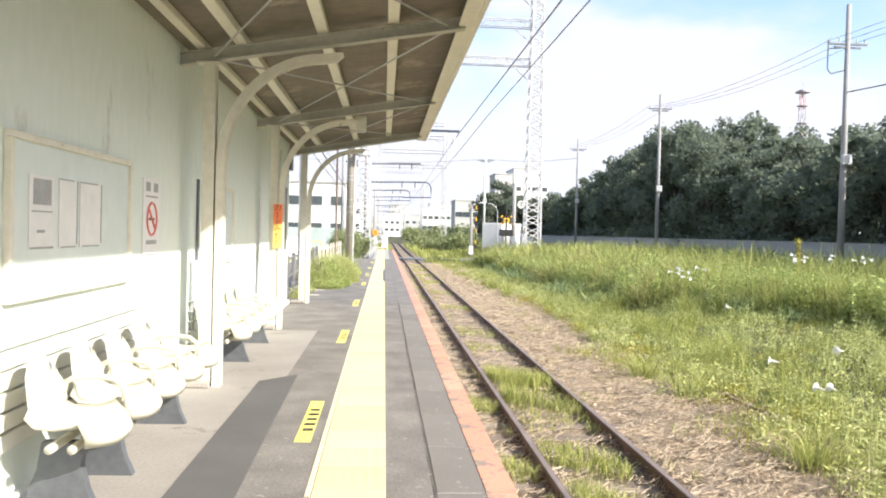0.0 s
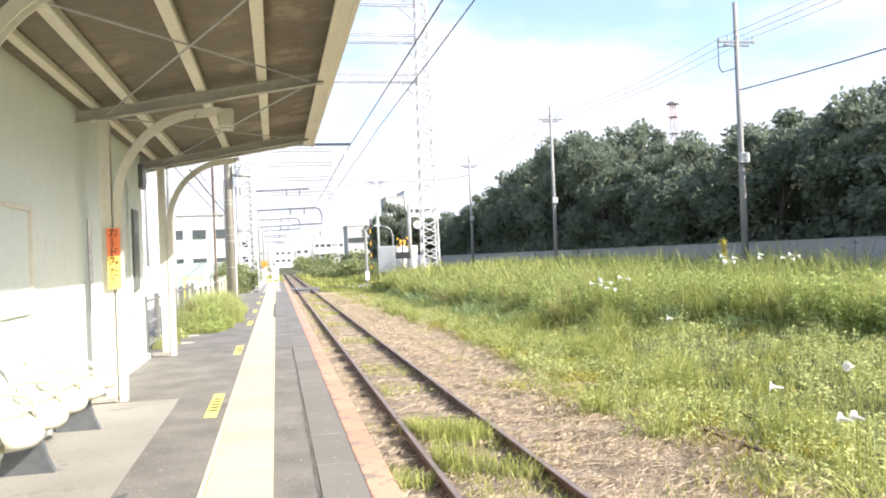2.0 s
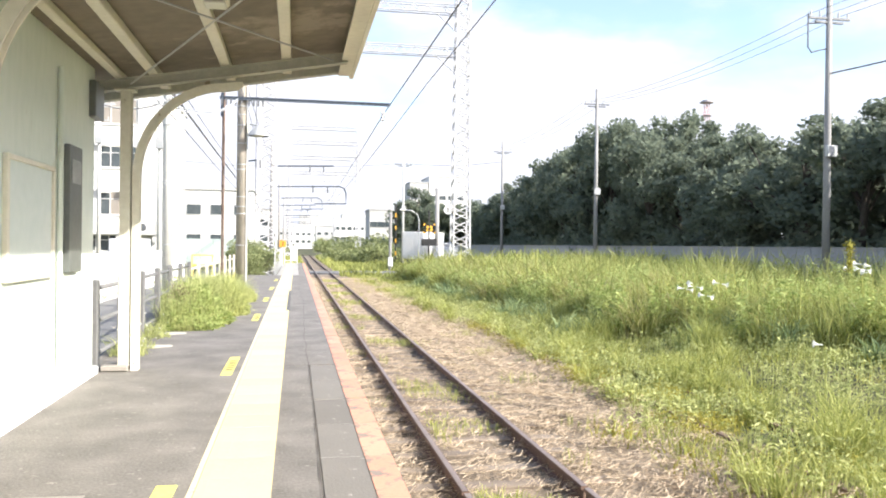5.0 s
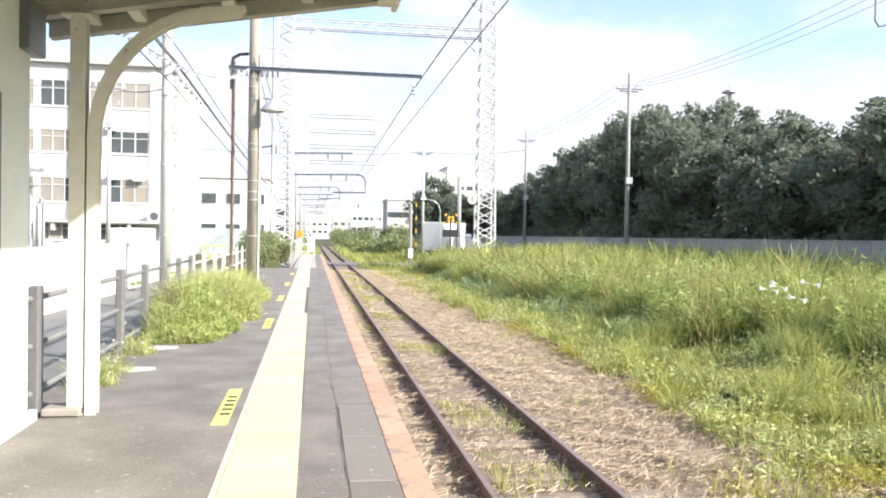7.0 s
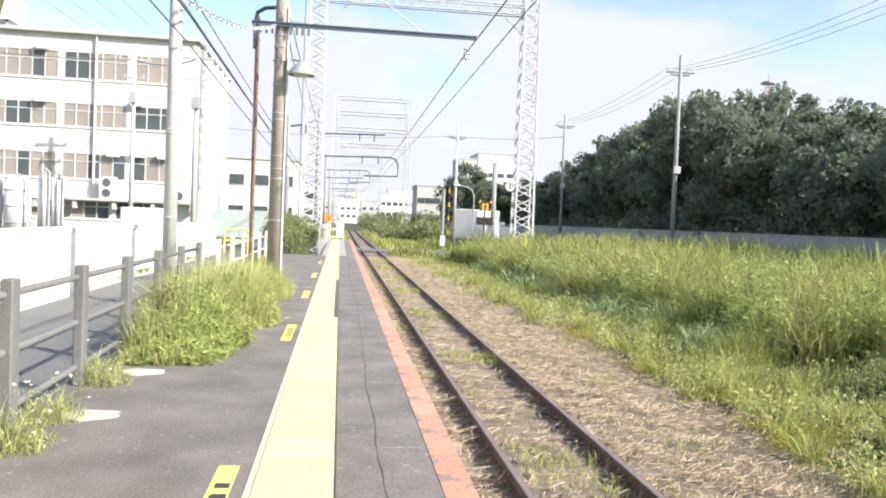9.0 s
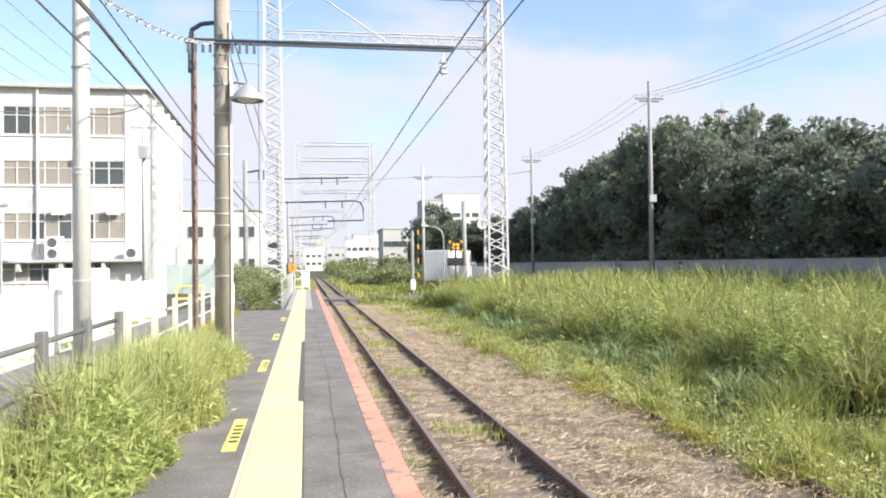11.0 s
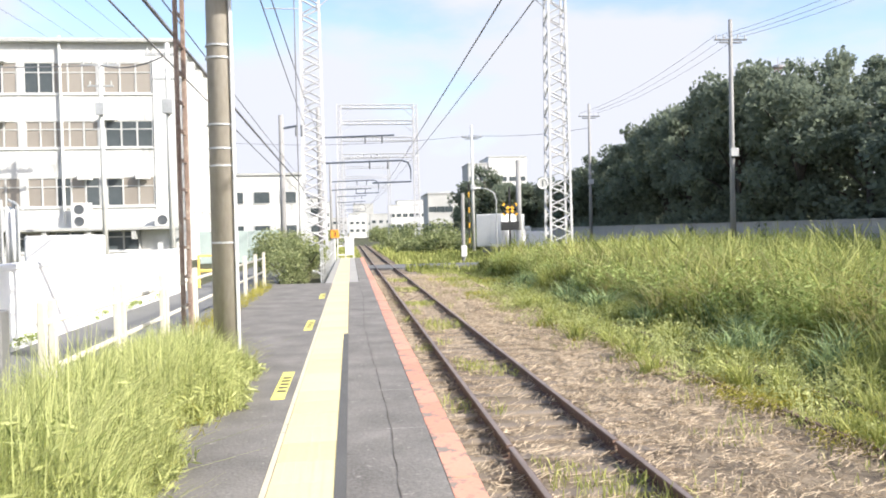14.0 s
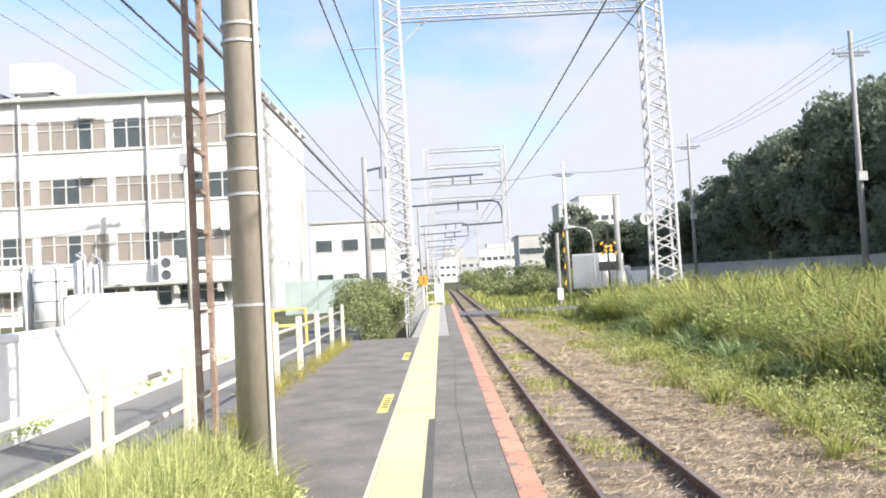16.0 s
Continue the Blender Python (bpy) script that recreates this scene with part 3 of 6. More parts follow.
PY = [-2.6, 1.4, 5.3, 9.52, 13.54, 17.46]
for y in PY:
    part("rafter", sloped_bar(WX, -0.1, y - 0.012, y + 0.012, 0.094, 0.082), RAFTER, canopy)
    part("rafter_flange", sloped_bar(WX, -0.1, y - 0.05, y + 0.05, 0.176, 0.014), RAFTER, canopy)
    part("rafter_flange", sloped_bar(WX, -0.1, y - 0.05, y + 0.05, 0.082, 0.012), RAFTER, canopy)
part("end_trim", sloped_bar(-2.68, 0.0, 18.2, 18.32, 0.0, 0.12), RAFTER, canopy, "grey end trim in the shaded rafter paint")
for y0, y1 in zip(PY, PY[1:]):
    for xa, xb in ((-0.25, -2.2), (-2.2, -0.25)):
        b = B()
        tube(b, [(xa, y0 + 0.08, roof_z(xa) - 0.16), (xb, y1 - 0.08, roof_z(xb) - 0.16)], 0.009, 5)
        part("tie_rod", b, GALV, canopy)


def column(y):
    """Canopy column: an angle post, an arched brace down to the floor and a foot."""
    t = thing("canopy_column", (-2.22, y, 0), "cream steel canopy column with an arched brace", "column", "columns under the canopy")
    top = roof_z(-2.26) - 0.212
    b = B()
    box(b, -2.3, -2.2, y - 0.05, y - 0.038, 0.0, top)
    box(b, -2.3, -2.288, y - 0.038, y + 0.045, 0.0, top)
    box(b, -2.3, -2.2, y + 0.045, y + 0.057, 0.0, top)
    part("post", b, CREAM, t)
    b = B()
    box(b, -2.36, -2.16, y - 0.07, y + 0.07, top + 0.001, top + 0.02, 0.004)
    part("cap_plate", b, CREAM, t)
    cx, cz, r = -1.3, 1.9, 0.85
    pts = [(-2.15, 0.0), (-2.15, 1.0), (-2.15, 1.75)] + [(cx - r * math.cos(a), cz + 0.92 * math.sin(a)) for a in np.linspace(0.05, math.pi / 2 - 0.02, 14)] + [(-1.2, 2.838), (-1.14, 2.866)]
    b = B()
    rings = []
    for i, (x, z) in enumerate(pts):
        xa, za = pts[max(i - 1, 0)]
        xb, zb = pts[min(i + 1, len(pts) - 1)]
        d = Vector((xb - xa, 0, zb - za)).normalized()
        nrm = Vector((d.z, 0, -d.x))
        thin = 0.25 if i == len(pts) - 1 else 1.0
        rings.append([b.verts.new(Vector((x, y, z)) + nrm * o + Vector((0, s, 0))) for o, s in ((-0.036 * thin, -0.05), (0.036 * thin, -0.05), (0.036 * thin, -0.038), (-0.024 * thin, -0.036), (-0.024 * thin, 0.036), (0.036 * thin, 0.038), (0.036 * thin, 0.05), (-0.036 * thin, 0.05))])
    for a, c in zip(rings, rings[1:]):
        for k in range(8):
            b.faces.new((a[k], a[(k + 1) % 8], c[(k + 1) % 8], c[k]))
    b.faces.new(rings[0])
    b.faces.new(rings[-1])
    bmesh.ops.recalc_face_normals(b, faces=b.faces)
    part("arched_brace", b, CREAM, t)
    b = B()
    box(b, -2.45, -2.2, y - 0.12, y + 0.1, 0.004, 0.06, 0.01)
    part("foot_block", b, FLOOR_CONCRETE, t)
    return t


for y in PY[1:]:
    column(y)

lamp = thing("canopy_lamp", (-1.14, 14.7, 2.845), "square cream lamp box under the canopy", "lamp")
b = B()
box(b, -1.235, -1.065, 14.62, 14.82, 2.865, 3.08, 0.012)
part("housing", b, CREAM, lamp)
b = B()
box(b, -1.22, -1.08, 14.64, 14.8, 2.845, 2.864, 0.006)
part("diffuser", b, LAMP_GLASS, lamp)

# upright sign on a column
plate = thing("column_sign", (-2.19, 13.46, 1.1), "narrow orange and yellow sign strapped to a column", "sign")
SX0, SX1, SY = -2.245, -2.125, 13.45
b = B()
box(b, SX0, SX1, SY, SY + 0.012, 1.42, 1.69)
part("orange_panel", b, SIGN_RED, plate)
b = B()
box(b, SX0, SX1, SY, SY + 0.012, 1.1, 1.419)
part("yellow_panel", b, SIGN_YELLOW, plate)


def letter(ch, x, y, z, size, rot, material, parent, turn=0.0):
    """One character in the built-in font as a mesh, standing upright; rot turns it about z."""
    cu = bpy.data.curves.new("letter", "FONT")
    cu.body, cu.size, cu.align_x, cu.align_y, cu.extrude = ch, size, "CENTER", "CENTER", 0.001
    ob = bpy.data.objects.new("letter", cu)
    scene.collection.objects.link(ob)
    dg = bpy.context.evaluated_depsgraph_get()
    me = bpy.data.meshes.new_from_object(ob.evaluated_get(dg))
    bpy.data.objects.remove(ob)
    me.transform(pose(0, 0, 0, 0, 0, turn))
    me.transform(pose(x, y, z, 90, 0, rot))
    me.materials.clear()
    me.materials.append(material)
    o = new("letter", me)
    o.parent = parent
    o.matrix_parent_inverse = Matrix.Translation(-parent.location)
    return o


for i, ch in enumerate("カードみた？"):
    letter(ch, (SX0 + SX1) / 2, SY - 0.003, 1.64 - 0.095 * i, 0.1, 0, SIGN_INK, plate, 90 if ch == "ー" else 0)


# ---- benches ----
def bench(y0, n, legs, label):
    t = thing("bench", (-2.25, y0 + 0.26 * n, 0.004), label, "bench", "benches at the station wall")
    pitch = 0.52
    for bx in (-2.23, -2.13):
        b = B()
        rod(b, (bx, y0 + 0.08, 0.345), (bx, y0 + pitch * n - 0.05, 0.345), 0.021, n=12)
        smooth(part("beam", b, SEAT, t))
    for i in range(n):
        yc = y0 + pitch * (i + 0.5)
        b = B()
        # moulded shell: profile swept across the width
        prof = [(-1.965, 0.36), (-1.956, 0.395), (-1.978, 0.425), (-2.038, 0.437), (-2.115, 0.425), (-2.202, 0.413), (-2.279, 0.418), (-2.326, 0.455), (-2.348, 0.53), (-2.361, 0.61), (-2.373, 0.69), (-2.38, 0.74)]
        cols = []
        for k in range(13):
            s = (k - 6) / 6
            col = []
            for j, (x, z) in enumerate(prof):
                half = 0.88 * (0.2, 0.225, 0.25, 0.265, 0.27, 0.27, 0.262, 0.245, 0.228, 0.215, 0.2, 0.17)[j]
                dz = 0.035 * abs(s) ** 3 if 2 <= j <= 7 else -(0.0, 0.012, 0.035, 0.075)[max(0, j - 8)] * abs(s) ** 3
                dx = 0.035 * s * s if j > 7 else (-0.11 * s ** 4 if j < 3 else -0.05 * s ** 4 if j == 3 else 0)
                col.append(b.verts.new((x + dx, yc + s * half, z + dz)))
            cols.append(col)
        for a, c in zip(cols, cols[1:]):
            for j in range(len(prof) - 1):
                b.faces.new((a[j], a[j + 1], c[j + 1], c[j]))
        bmesh.ops.recalc_face_normals(b, faces=b.faces)
        bmesh.ops.solidify(b, geom=b.faces[:], thickness=0.014)
        shell = smooth(part("seat_shell", b, SEAT, t))
        b = B()
        tube(b, [(-1.968 - 0.11 * ((k - 6) / 6) ** 4, yc + (k - 6) / 6 * 0.176, 0.36) for k in range(13)], 0.009, 6)
        part("rim", b, SEAT_EDGE, shell)
    for i in range(1, n):
        y = y0 + pitch * i
        b = B()
        pts = [(-2.331, 0.4), (-2.339, 0.52), (-2.326, 0.57), (-2.287, 0.59), (-2.184, 0.6), (-2.09, 0.585), (-2.047, 0.55), (-2.03, 0.49), (-2.025, 0.4)]
        tube(b, [(x, y, z) for x, z in pts], 0.016, 8)
        smooth(part("armrest", b, SEAT, t))
    for y in legs:
        b = B()
        out = [(-2.42, 0.0), (-2.085, 0.0), (-2.13, 0.1), (-2.16, 0.22), (-2.14, 0.33), (-2.34, 0.33), (-2.36, 0.2), (-2.4, 0.1)]
        for yy in (y - 0.03, y + 0.03):
            b.faces.new([b.verts.new((x, yy, z)) for x, z in out])
        b.faces.ensure_lookup_table()
        fa, fb = b.faces[0], b.faces[1]
        va, vb = fa.verts[:], fb.verts[:]
        for k in range(len(out)):
            b.faces.new((va[k], va[(k + 1) % len(out)], vb[(k + 1) % len(out)], vb[k]))
        bmesh.ops.recalc_face_normals(b, faces=b.faces)
        part("leg", b, GREY_STEEL, t)
    return t


bench(6.2, 5, (6.5, 7.05, 8.2), "row of five worn cream plastic seats on grey legs")
bench(9.72, 5, (10.8, 12.15), "row of five cream plastic seats further along")


# ---- floor markers, patches ----
def floor_marker(y):
    t = thing("floor_marker", (-1.235, y, 0), "yellow warning plate with dark characters on the asphalt", "floor marker", "floor markers along the strip")
    b = B()
    box(b, -1.3, -1.195, y - 0.61, y + 0.61, -0.01, 0.004)
    part("plate", b, MARKER, t)
    for i in range(5):
        yc = y - 0.3 + 0.15 * i
        b = B()
        box(b, -1.275, -1.205, yc - 0.035, yc + 0.035, 0.0042, 0.0055)
        if i % 2:
            box(b, -1.28, -1.2, yc - 0.012, yc + 0.012, 0.0042, 0.0058)
        part("character_bar", b, INK, t)
    return t


for y in (3.7, 8.35, 12.9, 17.65, 23.1, 27.55, 31.95, 37.1):
    floor_marker(y)
for x, y, r in ((-2.23, 19.28, 0.15), (-2.25, 20.68, 0.15)):
    b = B()
    bmesh.ops.create_circle(b, cap_ends=True, segments=20, radius=r)
    for k, v in enumerate(b.verts):
        v.co = Vector((x + v.co.x * (1.15 + 0.12 * math.sin(2.3 * k)), y + v.co.y * (0.95 + 0.14 * math.sin(1.7 * k + x)), 0.003))
    bmesh.ops.solidify(b, geom=b.faces[:], thickness=-0.003)
    tagged(part("floor_patch", b, FENCE_CREAM), "round pale concrete patch in the platform asphalt", "floor patch", "patches in the asphalt")


# ---- fences ----
def bar_fence(name, x0, y0, x1, y1, n, rails, post_w, post_d, height, material, label, base=-0.1, twin=False):
    t = thing(name, ((x0 + x1) / 2, (y0 + y1) / 2, base), label, "fence")
    for i in range(n):
        f = i / (n - 1)
        x, y = x0 + (x1 - x0) * f, y0 + (y1 - y0) * f
        for dy in ((-0.1, 0.1) if twin else (0.0,)):
            b = B()
            box(b, x - post_w / 2, x + post_w / 2, y + dy - post_d / 2, y + dy + post_d / 2, base, height + 0.04, 0.008)
            part("post", b, material, t)
    for z in rails:
        b = B()
        rod(b, (x0 - 0.02, y0 - 0.1, z), (x1 - 0.02, y1 + 0.1, z), 0.024, n=8)
        smooth(part("rail_bar", b, material, t))
    return t


bar_fence("pipe_fence", -2.55, 17.56, -2.66, 25.5, 7, (0.79, 0.46, 0.13), 0.07, 0.12, 0.84, FENCE_GREY, "grey weathered fence of posts and three pipe rails")
bar_fence("post_fence", -2.83, 26.7, -2.83, 41.1, 9, (0.68, 0.34), 0.055, 0.055, 0.8, FENCE_CREAM, "cream concrete post fence with two rails", -0.1, True)
bar_fence("end_fence", -1.42, 41.5, -1.42, 60.5, 14, (0.85, 0.45), 0.035, 0.035, 0.95, GALV, "white thin steel fence along the narrow platform end", -0.9)
gate = thing("end_gate", (-0.7, 61.6, 0), "white steel barrier closing the platform end", "barrier")
for z in (0.1, 0.55, 1.0):
    b = B()
    rod(b, (-1.3, 61.6, z + 0.06), (-0.5, 61.6, z + 0.06), 0.025)
    part("rail_bar", b, WHITE_STEEL, gate)
for x in (-1.3, -0.9, -0.5):
    b = B()
    rod(b, (x, 61.6, 0), (x, 61.6, 1.1), 0.028)
    part("post", b, WHITE_STEEL, gate)
b = B()
box(b, -0.87, -0.53, 61.61, 61.63, 0.2, 1.0)
part("panel", b, WHITE_WALL, gate)
stop = thing("orange_sign", (-1.5, 60.0, 0), "small orange sign board with a black 3 on a post", "sign")
b = B()
rod(b, (-1.4, 60.0, -0.9), (-1.4, 60.0, 1.42), 0.03)
part("post", b, WHITE_STEEL, stop)
b = B()
box(b, -1.6, -1.2, 59.94, 59.97, 1.04, 1.44, 0.01)
part("board", b, ORANGE, stop)
letter("3", -1.4, 59.93, 1.24, 0.34, 0, BLACK, stop)


# ---- poles, wires and lamp by the platform ----
pole = thing("lamp_pole", (-1.885, 28.75, 0), "round brown-grey concrete pole with steel bands", "pole")
b = B()
rod(b, (-1.885, 28.75, -0.05), (-1.885, 28.75, 9.0), 0.132, 0.105, 20)
smooth(part("shaft", b, POLE, pole))
for z in (1.2, 1.95, 2.12, 2.35, 3.0, 3.12, 3.62, 4.05, 4.3, 4.5):
    b = B()
    rod(b, (-1.885, 28.75, z), (-1.885, 28.75, z + 0.018), 0.136, n=20)
    part("band", b, GALV, pole)
b = B()
tube(b, [(-1.76, 28.66, 0.0), (-1.76, 28.66, 3.2), (-1.765, 28.66, 5.0)], 0.018, 6)
part("cable_duct", b, WHITE_STEEL, pole, "white cable duct strapped to the pole")
b = B()
tube(b, [(-1.915 + 0.06 * math.sin(i), 28.6 - 0.03 * math.cos(2 * i), 4.9 - 0.11 * i) for i in range(12)], 0.012, 5)
part("loose_cable", b, WIRE, pole)
arm = thing("catenary_cantilever", (-1.885, 28.75, 4.6), "blue-grey steel arm carrying the overhead wire", "overhead arm")
for dz in (0.0, 0.055):
    b = B()
    box(b, -2.4, 1.62, 28.57, 28.62, 4.64 + dz, 4.662 + dz)
    part("arm_bar", b, BLUE_STEEL, arm)
b = B()
box(b, -2.4, 1.62, 28.588, 28.6, 4.663, 4.694)
part("arm_web", b, BLUE_STEEL, arm)
for i in range(10):
    x = -2.35 + 0.105 * i
    if abs(x + 1.885) > 0.14:
        b = B()
        box(b, x - 0.022, x + 0.022, 28.55, 28.568, 4.5, 4.66)
        part("spacer", b, GREY_STEEL, arm)
b = B()
for z in (4.3, 4.38, 4.46):
    rod(b, (1.45, 28.6, z), (1.45, 28.6, z + 0.035), 0.065, 0.05, 10)
rod(b, (1.45, 28.6, 4.25), (1.45, 28.6, 4.62), 0.015)
part("insulator", b, WHITE_STEEL, arm)
b = B()
tube(b, [(-1.885, 28.62, 6.4), (0.6, 28.62, 4.75)], 0.012, 5)
part("stay", b, GALV, arm)

lamp = thing("platform_lamp", (-1.62, 28.6, 3.75), "enamelled dish lamp on a short bracket", "lamp")
b = B()
for (r0, z0), (r1, z1) in zip(((0.03, 4.04), (0.08, 4.0), (0.17, 3.91), (0.235, 3.82), (0.245, 3.79)), ((0.08, 4.0), (0.17, 3.91), (0.235, 3.82), (0.245, 3.79), (0.22, 3.8))):
    bmesh.ops.create_cone(b, cap_ends=False, segments=20, radius1=r1, radius2=r0, depth=abs(z0 - z1) + 1e-4, matrix=Matrix.Translation((-1.5, 28.5, (z0 + z1) / 2)))
bmesh.ops.remove_doubles(b, verts=b.verts, dist=0.002)
# GALV's grey puts the unlit underside of the dish into the enamel's colour.
smooth(part("shade", b, GALV, lamp))
b = B()
bmesh.ops.create_uvsphere(b, u_segments=14, v_segments=8, radius=0.13, matrix=Matrix.Translation((-1.5, 28.5, 3.84)) @ Matrix.Diagonal((1.4, 1.4, 0.6, 1)))
smooth(part("bulb_glass", b, LAMP_GLASS, lamp))
b = B()
tube(b, [(-1.785, 28.68, 4.05), (-1.69, 28.6, 4.08), (-1.5, 28.5, 4.03)], 0.02, 6)
part("bracket", b, GALV, lamp)
b = B()
box(b, -1.765, -1.72, 28.58, 28.7, 3.86, 4.1, 0.008)
part("ballast_box", b, CREAM, lamp)

rust = thing("lattice_post", (-2.38, 29.2, -0.1), "twin rusty steel post with cross pieces", "post")
for x, y in ((-2.36, 29.06), (-2.36, 29.42)):
    b = B()
    box(b, x - 0.02, x + 0.02, y - 0.028, y + 0.028, -0.12, 5.0, 0.004)
    part("upright", b, RUST, rust)
for i in range(16):
    b = B()
    z = 0.25 + 0.3 * i
    box(b, -2.372, -2.348, 29.09, 29.39, z, z + 0.03)
    part("cross_piece", b, RUST, rust)
b = B()
tube(b, [(-2.38, 29.0, 4.3), (-2.38, 29.0, 4.8), (-2.35, 28.98, 4.95), (-2.2, 28.9, 5.02), (-2.02, 28.82, 5.02)], 0.035, 8)
part("bent_duct", b, BLUE_STEEL, rust)

pale = thing("utility_pole", (-3.16, 26.0, -0.1), "tall pale concrete utility pole beside the lane", "utility pole")
b = B()
rod(b, (-3.16, 26.0, -0.12), (-3.16, 26.0, 9.5), 0.1, 0.075, 18)
smooth(part("shaft", b, POLE_PALE, pale))
for z in (1.2, 2.4, 2.46, 3.6, 4.6):
    b = B()
    rod(b, (-3.16, 26.0, z), (-3.16, 26.0, z + 0.02), 0.102, n=16)
    part("band", b, GALV, pale)


def wire(name, runs, r, label, material=WIRE, n=5):
    t = thing(name, runs[0][0], label, "cable")
    for a, c, drop in runs:
        b = B()
        tube(b, sag(a, c, drop, 16), r, n)
        part("span", b, material, t)
    return t


wire("overhead_wire", [((1.45, -20, 4.5), (1.45, 28.6, 4.42), 0.05), ((1.45, 28.6, 4.42), (1.75, 66, 4.45), 0.05), ((1.75, 66, 4.45), (1.55, 150, 4.6), 0.2)], 0.012, "thin dark overhead contact wire above the track")
wire("overhead_wire", [((2.3, -20, 5.2), (2.5, 28.6, 5.2), 0.05), ((2.5, 28.6, 5.2), (2.75, 66, 5.2), 0.1), ((2.75, 66, 5.2), (2.2, 150, 5.4), 0.3)], 0.012, "thin dark carrier wire above the track")
for dx, dz, r in ((0.0, 0.0, 0.024), (-0.06, 0.1, 0.014), (0.05, 0.22, 0.01), (-0.04, -0.38, 0.012)):
    wire("service_cable", [((-2.95 + dx, 25.9, 4.1 + dz), (-2.9 + dx, 57, 3.62 + dz), 0.06), ((-2.9 + dx, 57, 3.62 + dz), (-3 + dx, 120, 5.0 + dz), 1.0), ((-2.95 + dx, 25.9, 4.1 + dz), (-3.6 + dx, 2, 5.4 + dz), 0.2)], r, "black service cable along the lane")
for i in range(4):
    wire("power_line", [((-9 - 0.9 * i, -16, 11.6), (-13.5 - 1.6 * i, 74.5, 13.46), 1.2)], 0.012, "thin power line high above the lane")
far_pole = thing("utility_pole", (-10.3, -16, -0.1), "pale utility pole with a long crossarm", "utility pole")
b = B()
rod(b, (-10.3, -16, -0.15), (-10.3, -16, 12.2), 0.17, 0.12, 12)
smooth(part("shaft", b, POLE_PALE, far_pole))
b = B()
box(b, -11.9, -8.7, -16.06, -15.94, 11.5, 11.6)
part("crossarm", b, GALV, far_pole)
coil = thing("spiral_cable", (-1.98, 28.62, 4.68), "pale cable hung in spiral loops from pole to loudspeaker", "cable")
path = sag((-1.98, 28.62, 4.68), (-2.33, 18.82, 3.02), 0.3, 30)
b = B()
tube(b, path, 0.011, 5)
part("carrier", b, GALV, coil)
for p in path[1:-1]:
    b = B()
    tube(b, [p + Vector((0.03 * math.cos(a), 0.05 * math.sin(a), -0.012 + 0.03 * math.sin(a))) for a in np.linspace(0, 2 * math.pi, 9)], 0.007, 4)
    part("loop", b, GALV, coil)
horn = thing("loudspeaker", (-2.33, 18.36, 2.95), "grey horn loudspeaker at the canopy end", "loudspeaker")
b = B()
rod(b, (-2.33, 18.33, 2.98), (-2.33, 18.6, 2.99), 0.016)
part("bracket", b, GALV, horn)
b = B()
rod(b, (-2.33, 18.74, 2.99), (-2.33, 18.6, 2.985), 0.03, 0.09, 18, False)
smooth(part("bell", b, PLASTER_GREY, horn))
b = B()
rod(b, (-2.33, 18.74, 2.99), (-2.33, 18.86, 2.995), 0.045, n=14)
part("driver", b, GREY_STEEL, horn)
wire("stay_wire", [((-1.88, 28.8, 5.3), (-2.05, 58, 6.0), 0.1), ((-1.88, 28.8, 4.9), (-2.6, 58, 6.3), 0.1)], 0.012, "thin stay wire leading to the next pole")


# ---- lattice towers ----
def lattice_leg(t, x, y, z0, z1, w0, w1, step, r=0.05):
    """A square lattice leg with corner angles and diagonals."""
    def corner(k, z):
        f = (z - z0) / (z1 - z0)
        w = (w0 + (w1 - w0) * f) / 2
        return Vector((x + w * (1 if k in (1, 2) else -1), y + w * (1 if k in (2, 3) else -1), z))
    for k in range(4):
        b = B()
        rod(b, corner(k, z0), corner(k, z1), r, n=4)
        part("corner_angle", b, GANTRY, t)
    b = B()
    z, flip = z0, False
    while z < z1 - 0.01:
        zn = min(z + step, z1)
        for k in range(4):
            j = (k + 1) % 4
            rod(b, corner(k if flip else j, z), corner(j if flip else k, zn), r * 0.55, n=4, caps=False)
        flip = not flip
        z = zn
    return tagged(part("lacing", b, GANTRY, t), kind="stuff")


def truss(t, x0, x1, y, z, depth, step, r=0.03):
    for dz in (0, depth):
        for dy in (-depth / 2, depth / 2):
            b = B()
            rod(b, (x0, y + dy, z + dz), (x1, y + dy, z + dz), r, n=4)
            part("chord", b, GANTRY, t)
    b = B()
    n = max(2, int((x1 - x0) / step))
    for i in range(n):
        xa, xb = x0 + (x1 - x0) * i / n, x0 + (x1 - x0) * (i + 1) / n
        za, zb = (z, z + depth) if i % 2 else (z + depth, z)
        for dy in (-depth / 2, depth / 2):
            rod(b, (xa, y + dy, za), (xb, y + dy, zb), r * 0.6, n=4, caps=False)
    tagged(part("lacing", b, GANTRY, t), kind="stuff")
    for s, xe in ((1, x0), (-1, x1)):
        b = B()
        rod(b, (xe, y, z - 1.3), (xe + 1.5 * s, y, z), r * 0.8, n=4)
        part("knee_brace", b, GANTRY, t)


def gantry(y, x0, x1, top, beams, leg_w, base, label, heavy=0.1):
    t = thing("lattice_gantry", ((x0 + x1) / 2, y, base), label, "power gantry", "gantries over the line")
    for x in (x0, x1):
        lattice_leg(t, x, y, base, top, leg_w, leg_w * 0.62, 0.48, heavy)
    for z in beams:
        truss(t, x0 + 0.3, x1 - 0.3, y, z, 0.55, 0.5, heavy * 0.55)
    return t


